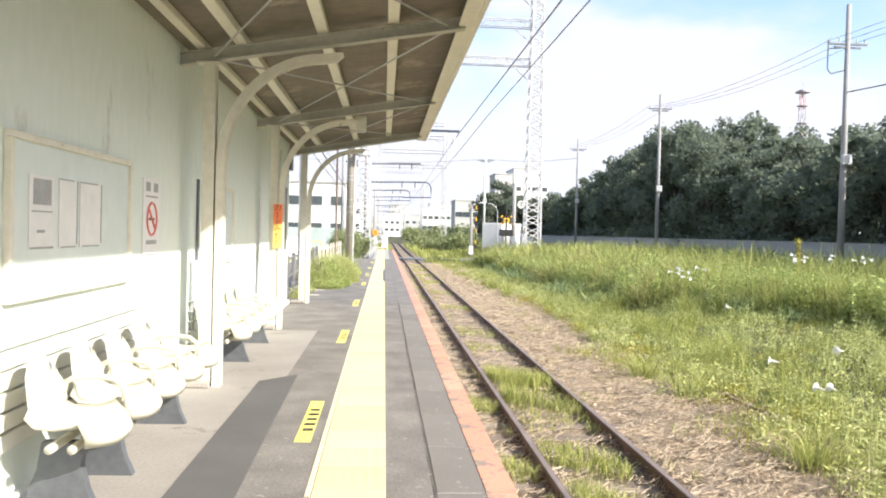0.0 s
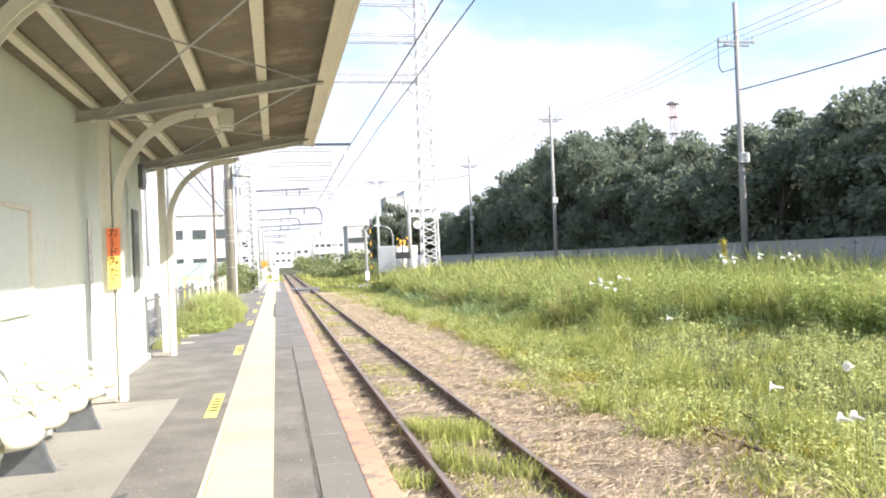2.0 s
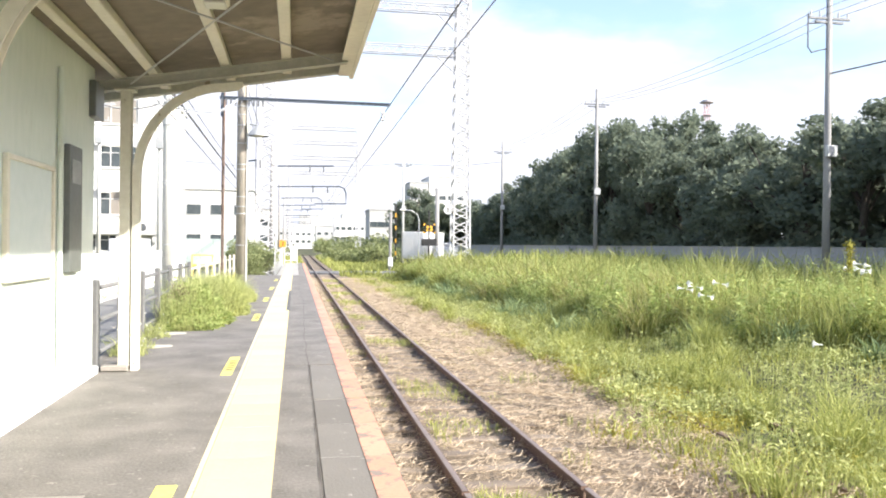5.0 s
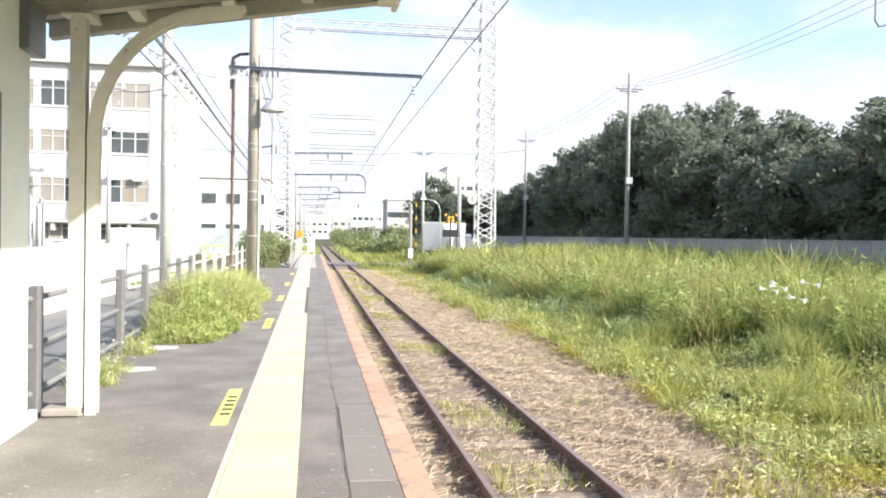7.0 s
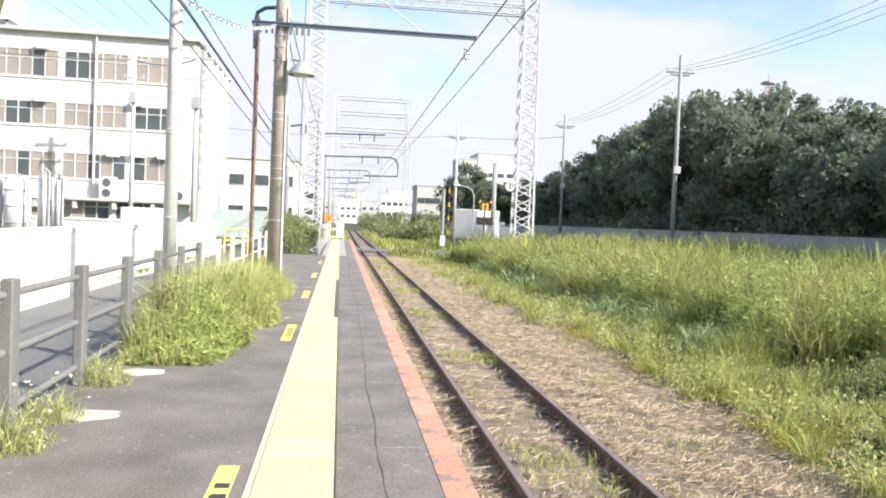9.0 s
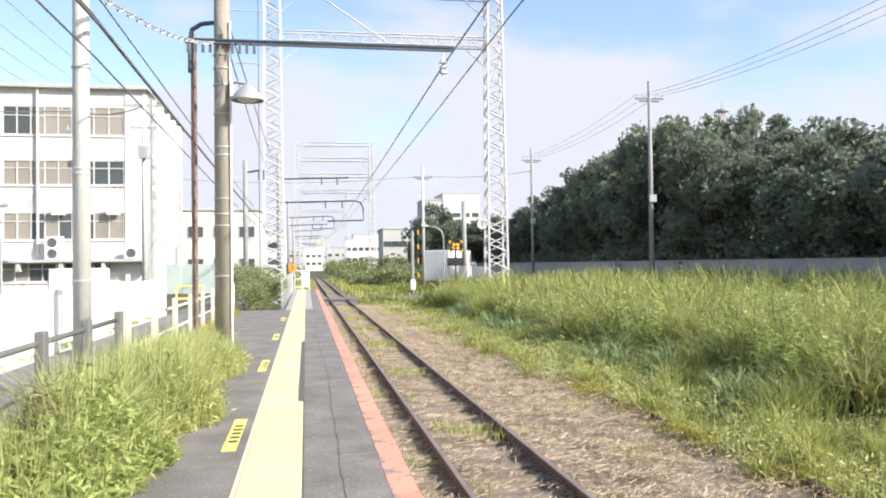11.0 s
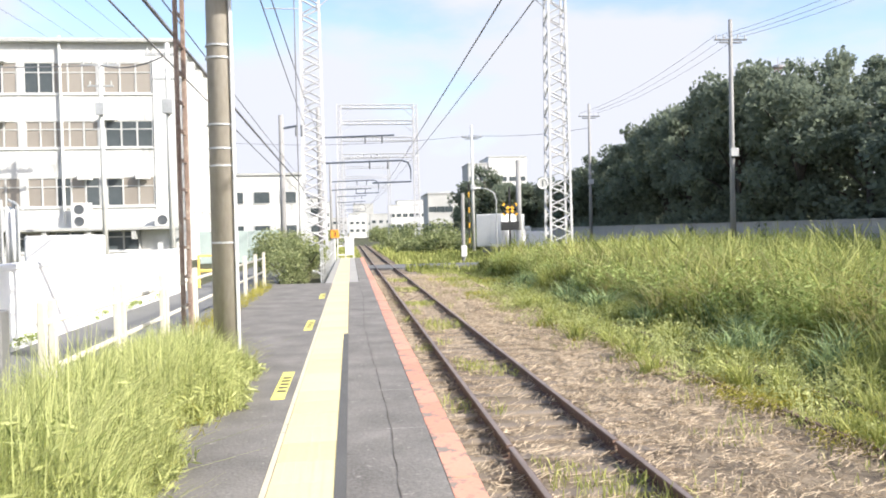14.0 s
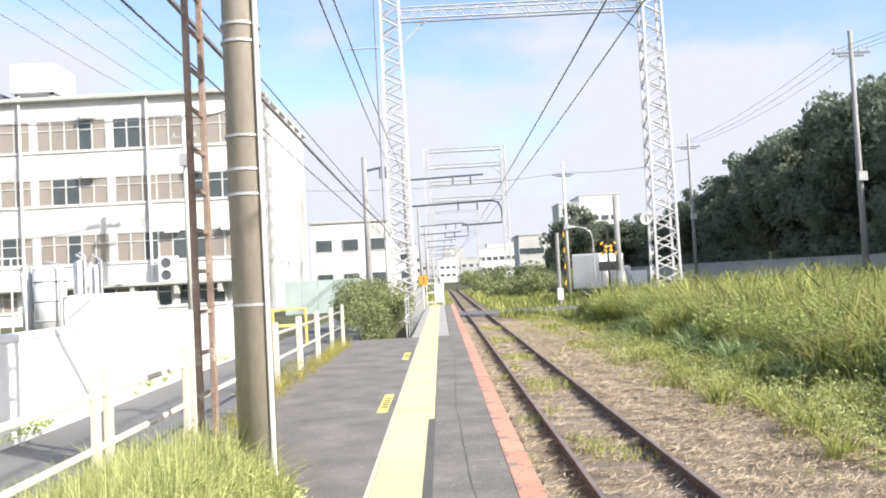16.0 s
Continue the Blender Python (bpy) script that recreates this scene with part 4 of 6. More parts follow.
g1 = gantry(61.8, -2.4, 10.3, 24.0, (13.95, 16.8, 19.5, 22.3), 1.15, -0.9, "tall white lattice gantry over the railway", 0.078)
for z in (12.5, 15.4):
    b = B()
    rod(b, (-2.9, 61.2, z), (-4.6, 61.2, z), 0.03, n=4)
    part("side_bar", b, GANTRY, g1)
b = B()
tube(b, [(-3.15, 61.3, -0.9), (-3.15, 61.3, 24)], 0.03, 5)
part("ladder_rail", b, WIRE, g1, "dark climbing cable")
gantry(142, -1.9, 9.6, 20.6, (12.6, 15.1, 17.6, 20.0), 0.9, -0.9, "distant white lattice gantry over the railway")
gantry(225, -1.9, 9.6, 20.6, (12.6, 15.1, 17.6, 20.0), 0.9, -0.9, "distant white lattice gantry over the railway")
disc = thing("round_mirror", (9.29, 61.06, 3.3), "white round sign on an arm at the gantry leg", "sign")
b = B()
rod(b, (9.29, 61.0, 3.6), (9.29, 61.06, 3.6), 0.25, n=24)
part("disc", b, PLASTER_GREY, disc)
b = B()
tube(b, [(9.29 + 0.26 * math.cos(a), 60.99, 3.6 + 0.26 * math.sin(a)) for a in np.linspace(0, 2 * math.pi, 25)], 0.035, 6)
part("rim", b, WHITE_STEEL, disc)
b = B()
box(b, 9.26, 9.32, 60.985, 60.999, 3.45, 3.75)
part("mark_bar", b, GREY_STEEL, disc)
b = B()
rod(b, (9.29, 61.1, 3.6), (9.9, 61.4, 3.6), 0.03)
part("arm", b, WHITE_STEEL, disc)


def catenary_pole(y, x, top, arms, label):
    t = thing("catenary_pole", (x, y, -0.9), label, "pole", "poles along the railway")
    b = B()
    rod(b, (x, y, -0.95), (x, y, top), 0.15, 0.11, 10)
    smooth(part("shaft", b, POLE_FAR, t))
    for z, x1, hook in arms:
        b = B()
        pts = [(x, y, z), (x1 - 0.5, y, z + 0.12)]
        if hook:
            pts += [(x1 - 0.15, y, z), (x1, y, z - 0.35), (x1, y, z - 1.1), (x1 - 2.2, y, z - 1.15)]
        tube(b, pts, 0.05, 6)
        part("arm", b, BLUE_STEEL, t)
        for xx in (x + (x1 - x) * 0.55, x + (x1 - x) * 0.75):
            b = B()
            rod(b, (xx, y, z - 0.35), (xx, y, z + 0.15), 0.05, n=6)
            part("insulator", b, GREY_STEEL, t)
    return t


catenary_pole(66.5, -2.3, 8.4, ((6.7, 2.5, False), (5.25, 2.9, True)), "grey pole with two arms over the railway")
catenary_pole(57.0, -3.6, 6.6, ((6.0, -2.4, False),), "short grey pole beside the lane")
for i, y in enumerate((98, 130, 165, 205)):
    catenary_pole(y, -2.4, 8.0, ((6.2, 2.2, i % 2 == 0), (5.4, 2.0, False)), "distant grey pole with arms over the railway")


# ---- utility poles on the far side ----
def utility_pole(x, y, top, label, transformer=False, material=POLE_FAR, arms=GREY_STEEL, hang=0.0):
    t = thing("utility_pole", (x, y, -0.4), label, "utility pole", "utility poles behind the bank")
    b = B()
    rod(b, (x, y, -0.6), (x, y, top), 0.16, 0.1, 12)
    smooth(part("shaft", b, material, t))
    for dz, w in ((-1.1 - hang, 0.9), (-1.25 - hang, 0.6)):
        b = B()
        box(b, x - w, x + w, y - 0.05, y + 0.05, top + dz, top + dz + 0.08)
        part("crossarm", b, arms, t)
    for dx in (-0.8, -0.4, 0.4, 0.8):
        b = B()
        rod(b, (x + dx, y, top - 1.02 - hang), (x + dx, y, top - 0.8 - hang), 0.04, 0.03, 8)
        part("insulator", b, GALV, t)
    b = B()
    box(b, x - 0.22, x + 0.22, y - 0.32, y - 0.16, 4.85, 5.3, 0.02)
    part("junction_box", b, GALV, t)
    if transformer:
        b = B()
        tube(b, [(x - 0.9, y, top - 1.6), (x - 0.9, y, top - 2.9), (x - 0.75, y, top - 3.1), (x, y, top - 2.9)], 0.03, 5)
        tube(b, [(x - 0.9, y, top - 2.0), (x, y, top - 1.9)], 0.03, 5)
        part("cable_hanger", b, GREY_STEEL, t)
    return t


utility_pole(19.65, 36.9, 12.0, "tall grey utility pole with crossarms in front of the trees", True, hang=0.7)
utility_pole(19.6, 61.0, 12.1, "tall grey utility pole with crossarms and a box", False)
utility_pole(19.4, 85.5, 11.6, "tall grey utility pole further along the trees", False)
utility_pole(10.3, 91.0, 10.6, "pale utility pole with crossarms past the crossing", False, POLE_PALE, GREY_STEEL)
for dx in (-0.8, -0.1, 0.6):
    wire("power_line", [((19.65 + dx, 36.9, 10.4), (19.6 + dx, 61, 11.2), 0.5), ((19.6 + dx, 61, 11.3), (19.4 + dx, 85.5, 10.8), 0.5), ((19.65 + dx, 36.9, 10.4), (20 + dx, 8, 11), 0.5)], 0.01, "thin power line between the far poles")
wire("power_line", [((19.65, 36.9, 8.1), (23, 14, 8.6), 0.3)], 0.03, "thick dark service cable from a pole")
wire("power_line", [((10.3, 91, 9.7), (-12, 88, 9.0), 0.5), ((10.3, 91, 9.7), (19.4, 85.5, 9.6), 0.3)], 0.02, "thin power line over the crossing")

# ---- level crossing ----
cr = thing("crossing_signal", (10.4, 75.2, -0.9), "level crossing signal with yellow and black crossed boards", "crossing signal")
b = B()
rod(b, (10.4, 75.2, -0.9), (10.4, 75.2, 4.2), 0.07, n=10)
part("post", b, BLACK, cr)
for s in (1, -1):
    b = B()
    box(b, -0.62, 0.62, -0.03, 0.0, -0.11, 0.11, 0.0, pose(10.4, 75.05 - 0.04 * (s > 0), 2.65, 0, 38 * s, 0))
    cross = part("crossed_board", b, CROSS_YELLOW, cr)
    for k in (-0.4, 0.0, 0.4):
        b = B()
        box(b, k - 0.1, k + 0.1, -0.036, -0.031, -0.11, 0.11, 0.0, pose(10.4, 75.05 - 0.04 * (s > 0), 2.65, 0, 38 * s, 0))
        part("stripe", b, BLACK, cross)
b = B()
box(b, 9.75, 11.05, 75.12, 75.16, 1.2, 1.8)
part("lamp_board", b, BLACK, cr)
for dx in (-0.4, 0.4):
    b = B()
    rod(b, (10.4 + dx, 75.08, 1.5), (10.4 + dx, 75.12, 1.5), 0.18, n=14)
    part("signal_lamp", b, BLACK, cr)
post = thing("concrete_post", (11.15, 75.6, -0.9), "thick grey concrete post beside the crossing", "post")
b = B()
rod(b, (11.15, 75.6, -0.95), (11.15, 75.6, 6.1), 0.2, 0.17, 14)
smooth(part("shaft", b, POLE_FAR, post))
b = B()
rod(b, (11.15, 75.6, 0.0), (11.15, 75.6, 1.2), 0.215, n=14)
part("white_sleeve", b, WHITE_STEEL, post)
sl_ = thing("street_lamp", (9.6, 77.5, -0.9), "slim street lamp with a curved arm", "street lamp")
b = B()
tube(b, [(9.9, 77.5, -0.9), (9.9, 77.5, 3.4), (9.75, 77.5, 3.9), (9.3, 77.5, 4.2), (8.7, 77.5, 4.3)], 0.05, 8)
part("bent_post", b, GALV, sl_)
b = B()
box(b, 8.2, 8.75, 77.4, 77.6, 4.24, 4.36, 0.03)
part("lamp_head", b, LAMP_WHITE, sl_)
gatebox = thing("crossing_barrier", (7.3, 76.5, -0.9), "striped crossing barrier mast with signal lamps", "barrier")
b = B()
rod(b, (7.3, 76.5, -0.9), (7.3, 76.5, 3.9), 0.13, n=10)
part("post", b, POLE_FAR, gatebox)
for i in range(13):
    b = B()
    rod(b, (7.75, 76.5, 0.0 + 0.36 * i), (7.75, 76.5, 0.36 + 0.36 * i), 0.05, n=8)
    part("boom_stripe", b, CROSS_YELLOW if i % 3 == 1 else BLACK, gatebox)
b = B()
box(b, 7.1, 7.5, 76.2, 76.35, -0.6, 0.2, 0.03)
part("machine_box", b, WHITE_STEEL, gatebox)
cab = thing("relay_cabinet", (12.6, 77.2, -0.9), "white metal relay cabinet beside the crossing", "cabinet")
b = B()
box(b, 12.1, 13.3, 76.9, 77.5, -0.9, 1.1, 0.03)
part("body", b, WHITE_STEEL, cab)
b = B()
box(b, 12.12, 13.28, 76.88, 76.899, -0.75, 1.0, 0.004)
part("door", b, TRUCK_WHITE, cab)

# box truck leaving the crossing, its rear doors towards the station
truck = thing("box_truck", (11.2, 95.5, -0.9), "white box truck on the road beside the level crossing", "truck")
b = B()
box(b, 10.15, 12.25, 95.5, 100.5, 0.0, 2.45, 0.04)
part("cargo_box", b, TRUCK_WHITE, truck)
for x0, x1 in ((10.2, 11.19), (11.21, 12.2)):
    b = B()
    box(b, x0, x1, 95.47, 95.499, 0.08, 2.38, 0.008)
    part("rear_door", b, TRUCK_WHITE, truck)
b = B()
box(b, 10.25, 12.15, 100.7, 102.4, -0.35, 1.5, 0.12)
cabin = part("cab", b, TRUCK_WHITE, truck)
b = B()
box(b, 10.4, 12.0, 102.401, 102.41, 0.5, 1.3)
part("windscreen", b, GLASS, cabin)
b = B()
box(b, 10.6, 11.8, 95.6, 102.0, -0.4, -0.02)
part("chassis", b, GREY_STEEL, truck)
for y in (97.0, 101.5):
    for x in (10.4, 12.0):
        b = B()
        rod(b, (x - 0.12, y, -0.5), (x + 0.12, y, -0.5), 0.4, n=20)
        w = part("wheel", b, RUBBER, truck)
        b = B()
        rod(b, (x + (0.121 if x > 11 else -0.135), y, -0.5), (x + (0.135 if x > 11 else -0.121), y, -0.5), 0.2, n=14)
        part("rim", b, GALV, w)
truck.location = (9.7, 79.5, -0.9)
truck.rotation_euler.z = radians(-32)


# ---- far wall, trees, mast ----
wl = thing("block_wall", (21.3, 60, -0.4), "long low grey wall in front of the trees", "wall", kind="structure")
wall_b = B()
box(wall_b, -0.1, 0.1, -1.98, 1.98, 0, 1.85, 0.01)
panel_me = mesh_of("wall_panel", wall_b, GREY_WALL)
for i in range(46):
    shared("wall_panel", panel_me, (0, -54 + 4.0 * i, -0.15), wl)
cap_b = B()
box(cap_b, -0.14, 0.14, -1.99, 1.99, 0, 0.08, 0.01)
cap_me = mesh_of("coping", cap_b, CONCRETE)
for i in range(46):
    shared("coping", cap_me, (0, -54 + 4.0 * i, 1.7), wl)


def tree_mesh(seed, h, spread, n_leaf):
    """Trunk with limbs, and a crown of leaf clumps with gaps."""
    rng = np.random.default_rng(seed)
    tb = B()
    tube(tb, [(0, 0, 0), (0.1, 0.05, h * 0.25), (-0.05, 0.1, h * 0.5), (0.05, 0, h * 0.75)], 0.17, 7)
    clumps = []
    for i in range(34):
        z = h * (0.1 + 0.8 * rng.random() ** 0.8)
        wide = spread * (1.0 - 0.55 * max(0, (z / h - 0.55) / 0.45) ** 2)
        a = rng.uniform(0, 2 * math.pi)
        r = wide * math.sqrt(rng.random()) * 0.85
        c = np.array([r * math.cos(a), r * math.sin(a), z])
        clumps.append((c, rng.uniform(0.7, 1.35)))
        if i % 2 == 0:
            tube(tb, [(0, 0, z * 0.6), (c[0] * 0.5, c[1] * 0.5, z * 0.85), tuple(c)], 0.05, 5)
    cs = []
    per = n_leaf // len(clumps)
    for c, r in clumps:
        d = rng.normal(size=(per, 3))
        d /= np.linalg.norm(d, axis=1)[:, None]
        rad = r * (0.35 + 0.72 * rng.random(per))
        cs.append(c + d * rad[:, None] * np.array([1.0, 1.0, 0.72]))
    c = np.concatenate(cs)
    return mesh_of("trunk", tb, BARK), leaves(c, 0.32, 0.62)


trunks = []
for k in range(5):
    h = (9.0, 10.2, 11.0, 9.6, 8.2)[k]
    tm, (v, f) = tree_mesh(20 + k, h, (3.2, 3.0, 3.6, 3.3, 2.8)[k], 8200)
    holder = from_arrays("crown", v, f, TREE_LEAF)
    trunks.append((tm, holder.data, h))
    bpy.data.objects.remove(holder)
random.seed(11)
row = []
for lane, x0 in enumerate((24.6, 29.3)):
    y = 18.0 + 1.7 * lane
    while y < 235:
        row.append((x0 + random.uniform(-0.9, 0.9), y, lane))
        y += random.uniform(3.6, 5.0) * (1.0 if y < 120 else 1.4)
for x, y, lane in row:
    tall = 8.4 + 3.0 * math.exp(-((y - 78) / 18) ** 2) + 1.2 * math.exp(-((y - 68) / 8) ** 2) - 0.9 * math.exp(-((y - 53) / 5) ** 2) - (1.4 if y > 108 else 0) + 0.5 * math.sin(y * 0.4) + 0.8 * lane
    tm, cm, h = trunks[random.randrange(5)]
    t = thing("tree", (x, y, -0.3), "dense dark green tree in the shaded wood", "tree", "trees behind the wall")
    t.scale = (1.0, 1.0, tall / h)
    t.rotation_euler.z = random.uniform(0, 6.28)
    shared("trunk", tm, (0, 0, 0), t)
    shared("crown", cm, (0, 0, 0), t)
for x, y, target in ((16.4, 121, 11.0), (18.4, 120, 8.4), (20.8, 123, 8.8), (23.0, 120, 9.0), (17.5, 130, 9.0), (18.0, 133, 9.6), (20.5, 136, 9.2), (-10.5, 118, 6.0)):
    tm, cm, h = trunks[random.randrange(5)]
    s = target / h
    t = thing("tree", (x, y, -0.9), "lone leafy tree near the crossing", "tree")
    t.scale = (s, s, s)
    shared("trunk", tm, (0, 0, 0), t)
    shared("crown", cm, (0, 0, 0), t)
# undergrowth along the wall foot and between the trunks
c = np.stack([RNG.uniform(22.2, 25.2, 26000), RNG.uniform(15, 190, 26000), RNG.uniform(-0.3, 3.4, 26000)], 1)
c[:, 2] *= 0.6 + 0.4 * smooth_noise(c[:, 0], c[:, 1], 3.0)
c2 = np.stack([RNG.uniform(31.5, 34.5, 16000), RNG.uniform(15, 190, 16000), RNG.uniform(-0.3, 6.0, 16000)], 1)
v, f = stack(leaves(c, 0.4, 0.6), leaves(c2, 0.8, 0.7))
tagged(from_arrays("undergrowth", v, f, TREE_LEAF), "dark leafy undergrowth behind the wall", "undergrowth", kind="stuff")

mast = thing("radio_mast", (175, 330, 0), "distant grey and faded red lattice radio mast", "mast")
for i in range(8):
    z0, z1 = 8.1 * i, 8.1 * (i + 1)
    b = B()
    for k in range(4):
        w0, w1 = 2.3 - 0.19 * i, 2.3 - 0.19 * (i + 1)
        q = [(1, 1), (1, -1), (-1, -1), (-1, 1)]
        rod(b, (175 + q[k][0] * w0, 330 + q[k][1] * w0, z0), (175 + q[k][0] * w1, 330 + q[k][1] * w1, z1), 0.14, n=4)
        j = (k + 1) % 4
        rod(b, (175 + q[k][0] * w0, 330 + q[k][1] * w0, z0), (175 + q[j][0] * w1, 330 + q[j][1] * w1, z1), 0.09, n=4)
    part("mast_section", b, MAST_RED if i % 2 else MAST_GREY, mast)
for z, r, h in ((64.7, 3.0, 0.5), (65.2, 1.9, 0.6), (59.0, 2.3, 0.25), (51.6, 2.4, 0.25)):
    b = B()
    rod(b, (175, 330, z), (175, 330, z + h), r, n=14)
    part("platform_ring", b, MAST_GREY, mast)
b = B()
rod(b, (175, 330, 65.8), (175, 330, 69.0), 0.12, n=6)
part("aerial", b, MAST_GREY, mast)


# ---- buildings ----
def window(parent, x0, x1, z0, z1, y, panes, curtain):
    """A window in a wall that faces the station: frame, sill and panes."""
    # Dark backing plate, added in place of the unlit room behind the panes.
    b = B()
    box(b, x0 + 0.01, x1 - 0.01, y + 0.12, y + 0.2, z0 + 0.01, z1 - 0.01)
    w = part("window", b, DARK_PANEL, parent)
    zt = z1 - 0.32 * (z1 - z0)
    bars = [(x0, x1, -0.02, 0.1, z1 - 0.07, z1), (x0, x1, -0.02, 0.1, z0, z0 + 0.07), (x0 + 0.07, x1 - 0.07, -0.015, 0.08, zt - 0.03, zt + 0.03)]
    for i in range(panes + 1):
        x = x0 + (x1 - x0 - 0.085) * i / panes
        bars.append((x, x + 0.085, -0.018, 0.09, z0 + 0.07, z1 - 0.07))
    for xa, xb, ya, yb, za, zb in bars:
        b = B()
        box(b, xa, xb, y + ya, y + yb, za, zb)
        part("frame_bar", b, ALU, w)
    for i in range(panes):
        xa, xb = x0 + (x1 - x0) * i / panes, x0 + (x1 - x0) * (i + 1) / panes
        b = B()
        box(b, xa + 0.05, xb - 0.05, y + 0.03, y + 0.05, z0 + 0.06, z1 - 0.06)
        part("pane", b, CURTAIN if curtain[i % len(curtain)] else GLASS, w)
    b = B()
    box(b, x0 - 0.1, x1 + 0.1, y - 0.12, y + 0.02, z0 - 0.1, z0 - 0.004)
    part("sill", b, PLASTER, w)
    return w


SY0, SXR, SXL = 72.0, -11.2, -52.0
school = thing("school_building", (-30, 82, -0.1), "white three-storey building with rows of aluminium windows", "building")
bands = [(-0.4, 0.5), (1.75, 3.25), (5.05, 6.85), (8.5, 10.15), (12.05, 13.2)]
rows = [(0.5, 1.75), (3.25, 5.05), (6.85, 8.5), (10.15, 12.05)]
for z0, z1 in bands:
    b = B()
    box(b, SXL, SXR, SY0 + 0.06, SY0 + 0.35, z0, z1)
    part("wall_band", b, PLASTER, school)
b = B()
box(b, SXL, SXR - 0.05, SY0 + 0.36, 88, -0.4, 13.1)
part("core", b, PLASTER, school)
b = B()
box(b, SXR - 1.3, SXR, SY0, SY0 + 0.35, -0.4, 13.2)
part("corner_pier", b, PLASTER, school)
b = B()
box(b, SXL - 0.2, SXR + 0.25, SY0 - 0.35, 88.3, 13.2, 13.45, 0.03)
part("roof", b, PLASTER_GREY, school)
b = B()
box(b, SXR - 0.049, SXR + 0.02, SY0 + 0.4, 88, -0.4, 13.19)
part("side_wall", b, PLASTER, school)
for i in range(5):
    y = 74 + 2.8 * i
    b = B()
    box(b, SXR + 0.021, SXR + 0.35, y, y + 0.25, 3.0, 13.1)
    part("side_fin", b, PLASTER, school)
random.seed(5)
for r, (z0, z1) in enumerate(rows):
    xr = SXR - 1.35
    k = 0
    while xr > SXL + 6:
        wd = (2.9, 4.3, 4.3)[k % 3]
        if r == 0 and k == 0:
            xr -= 1.0
        cur = [random.random() < (0.8 if r == 3 else 0.55) for _ in range(5)]
        if r == 2 and k == 0:
            cur = [False] * 4
        window(school, xr - wd, xr, z0, z1, SY0 + 0.1, 5 if wd > 3.5 else 3, cur)
        b = B()
        box(b, xr - wd - 0.34, xr - wd, SY0 + 0.05, SY0 + 0.34, z0, z1)
        part("pier", b, PLASTER, school)
        xr -= wd + 0.34
        k += 1
for x in (-17.9, -25.6, -35.0):
    b = B()
    rod(b, (x, SY0 - 0.1, 2.2), (x, SY0 - 0.1, 13.6), 0.09, n=8)
    part("downpipe", b, PLASTER, school)
b = B()
box(b, -40, SXR + 0.3, SY0 - 0.8, SY0 + 0.05, 1.75, 1.94, 0.02)
part("canopy_slab", b, PLASTER_GREY, school)
for i in range(6):
    b = B()
    x = SXR + 0.2 - 2.6 * i
    box(b, x - 0.25, x, SY0 - 0.7, SY0 + 0.0, 1.2, 1.75)
    part("slab_bracket", b, PLASTER_GREY, school)


def ac_unit(x, y, z, fans, label):
    t = thing("air_conditioner", (x, y, z), label, "air conditioner", "outdoor units on the facade")
    h = 0.75 * fans
    b = B()
    box(b, x - 0.55, x + 0.55, y - 0.42, y, z, z + h, 0.02)
    part("casing", b, LAMP_WHITE, t)
    for i in range(fans):
        b = B()
        tube(b, [(x - 0.08 + 0.27 * math.cos(a), y - 0.43, z + 0.38 + 0.72 * i + 0.27 * math.sin(a)) for a in np.linspace(0, 2 * math.pi, 17)], 0.03, 5)
        part("fan_ring", b, GREY_STEEL, t)
        b = B()
        rod(b, (x - 0.08, y - 0.425, z + 0.38 + 0.72 * i), (x - 0.08, y - 0.421, z + 0.38 + 0.72 * i), 0.25, n=16)
        part("fan_grille", b, GREY_STEEL, t)
    return t


SCHOOL_THINGS = [school]
SCHOOL_THINGS.append(ac_unit(-16.75, SY0 - 0.35, 1.95, 2, "tall white twin-fan air conditioner on the ledge"))
SCHOOL_THINGS.append(ac_unit(-11.9, SY0 - 0.35, 1.95, 1, "single-fan air conditioner on the ledge"))
for x, z in ((-13.2, 4.85), (-14.9, 4.9), (-16.6, 4.85), (-15.1, 8.45), (-21.4, 8.4), (-21.4, 12.0), (-28, 8.4)):
    b = B()
    box(b, x - 0.42, x + 0.42, SY0 - 0.36, SY0 - 0.05, z, z + 0.42, 0.03)
    small_unit = part("air_conditioner", b, LAMP_WHITE)
    SCHOOL_THINGS.append(small_unit)
    tagged(small_unit, "small white air conditioner under a window head", "air conditioner", "small units on the facade")
tank = thing("roof_tank", (-25.8, 76, 13.45), "white box water tank on the flat roof", "tank")
b = B()
box(b, -27.2, -24.4, 74, 77, 14.35, 16.2, 0.04)
part("tank_body", b, TRUCK_WHITE, tank)
for x in (-26.9, -24.7):
    b = B()
    box(b, x - 0.1, x + 0.1, 74.2, 74.4, 13.45, 14.35)
    part("leg", b, GALV, tank)
b = B()
box(b, -27.0, -24.6, 74.2, 76.6, 14.2, 14.349)
part("stand", b, GALV, tank)
unit = thing("roof_unit", (-28.0, 75, 13.45), "blue-grey roof plant box", "roof plant")
b = B()
box(b, -29.4, -28.0, 74.5, 76, 13.45, 14.5, 0.04)
part("casing", b, BLUE_STEEL, unit)
# the building was drawn at full size for a wall at y 72; it stands at y 66, a ninth smaller
SHRINK, PIVOT = 0.889, Vector((-0.65, 18.0, 1.3))
for ob in SCHOOL_THINGS + [tank, unit]:
    ob.location = PIVOT + SHRINK * (ob.location - PIVOT)
    ob.scale = (SHRINK, SHRINK, SHRINK)


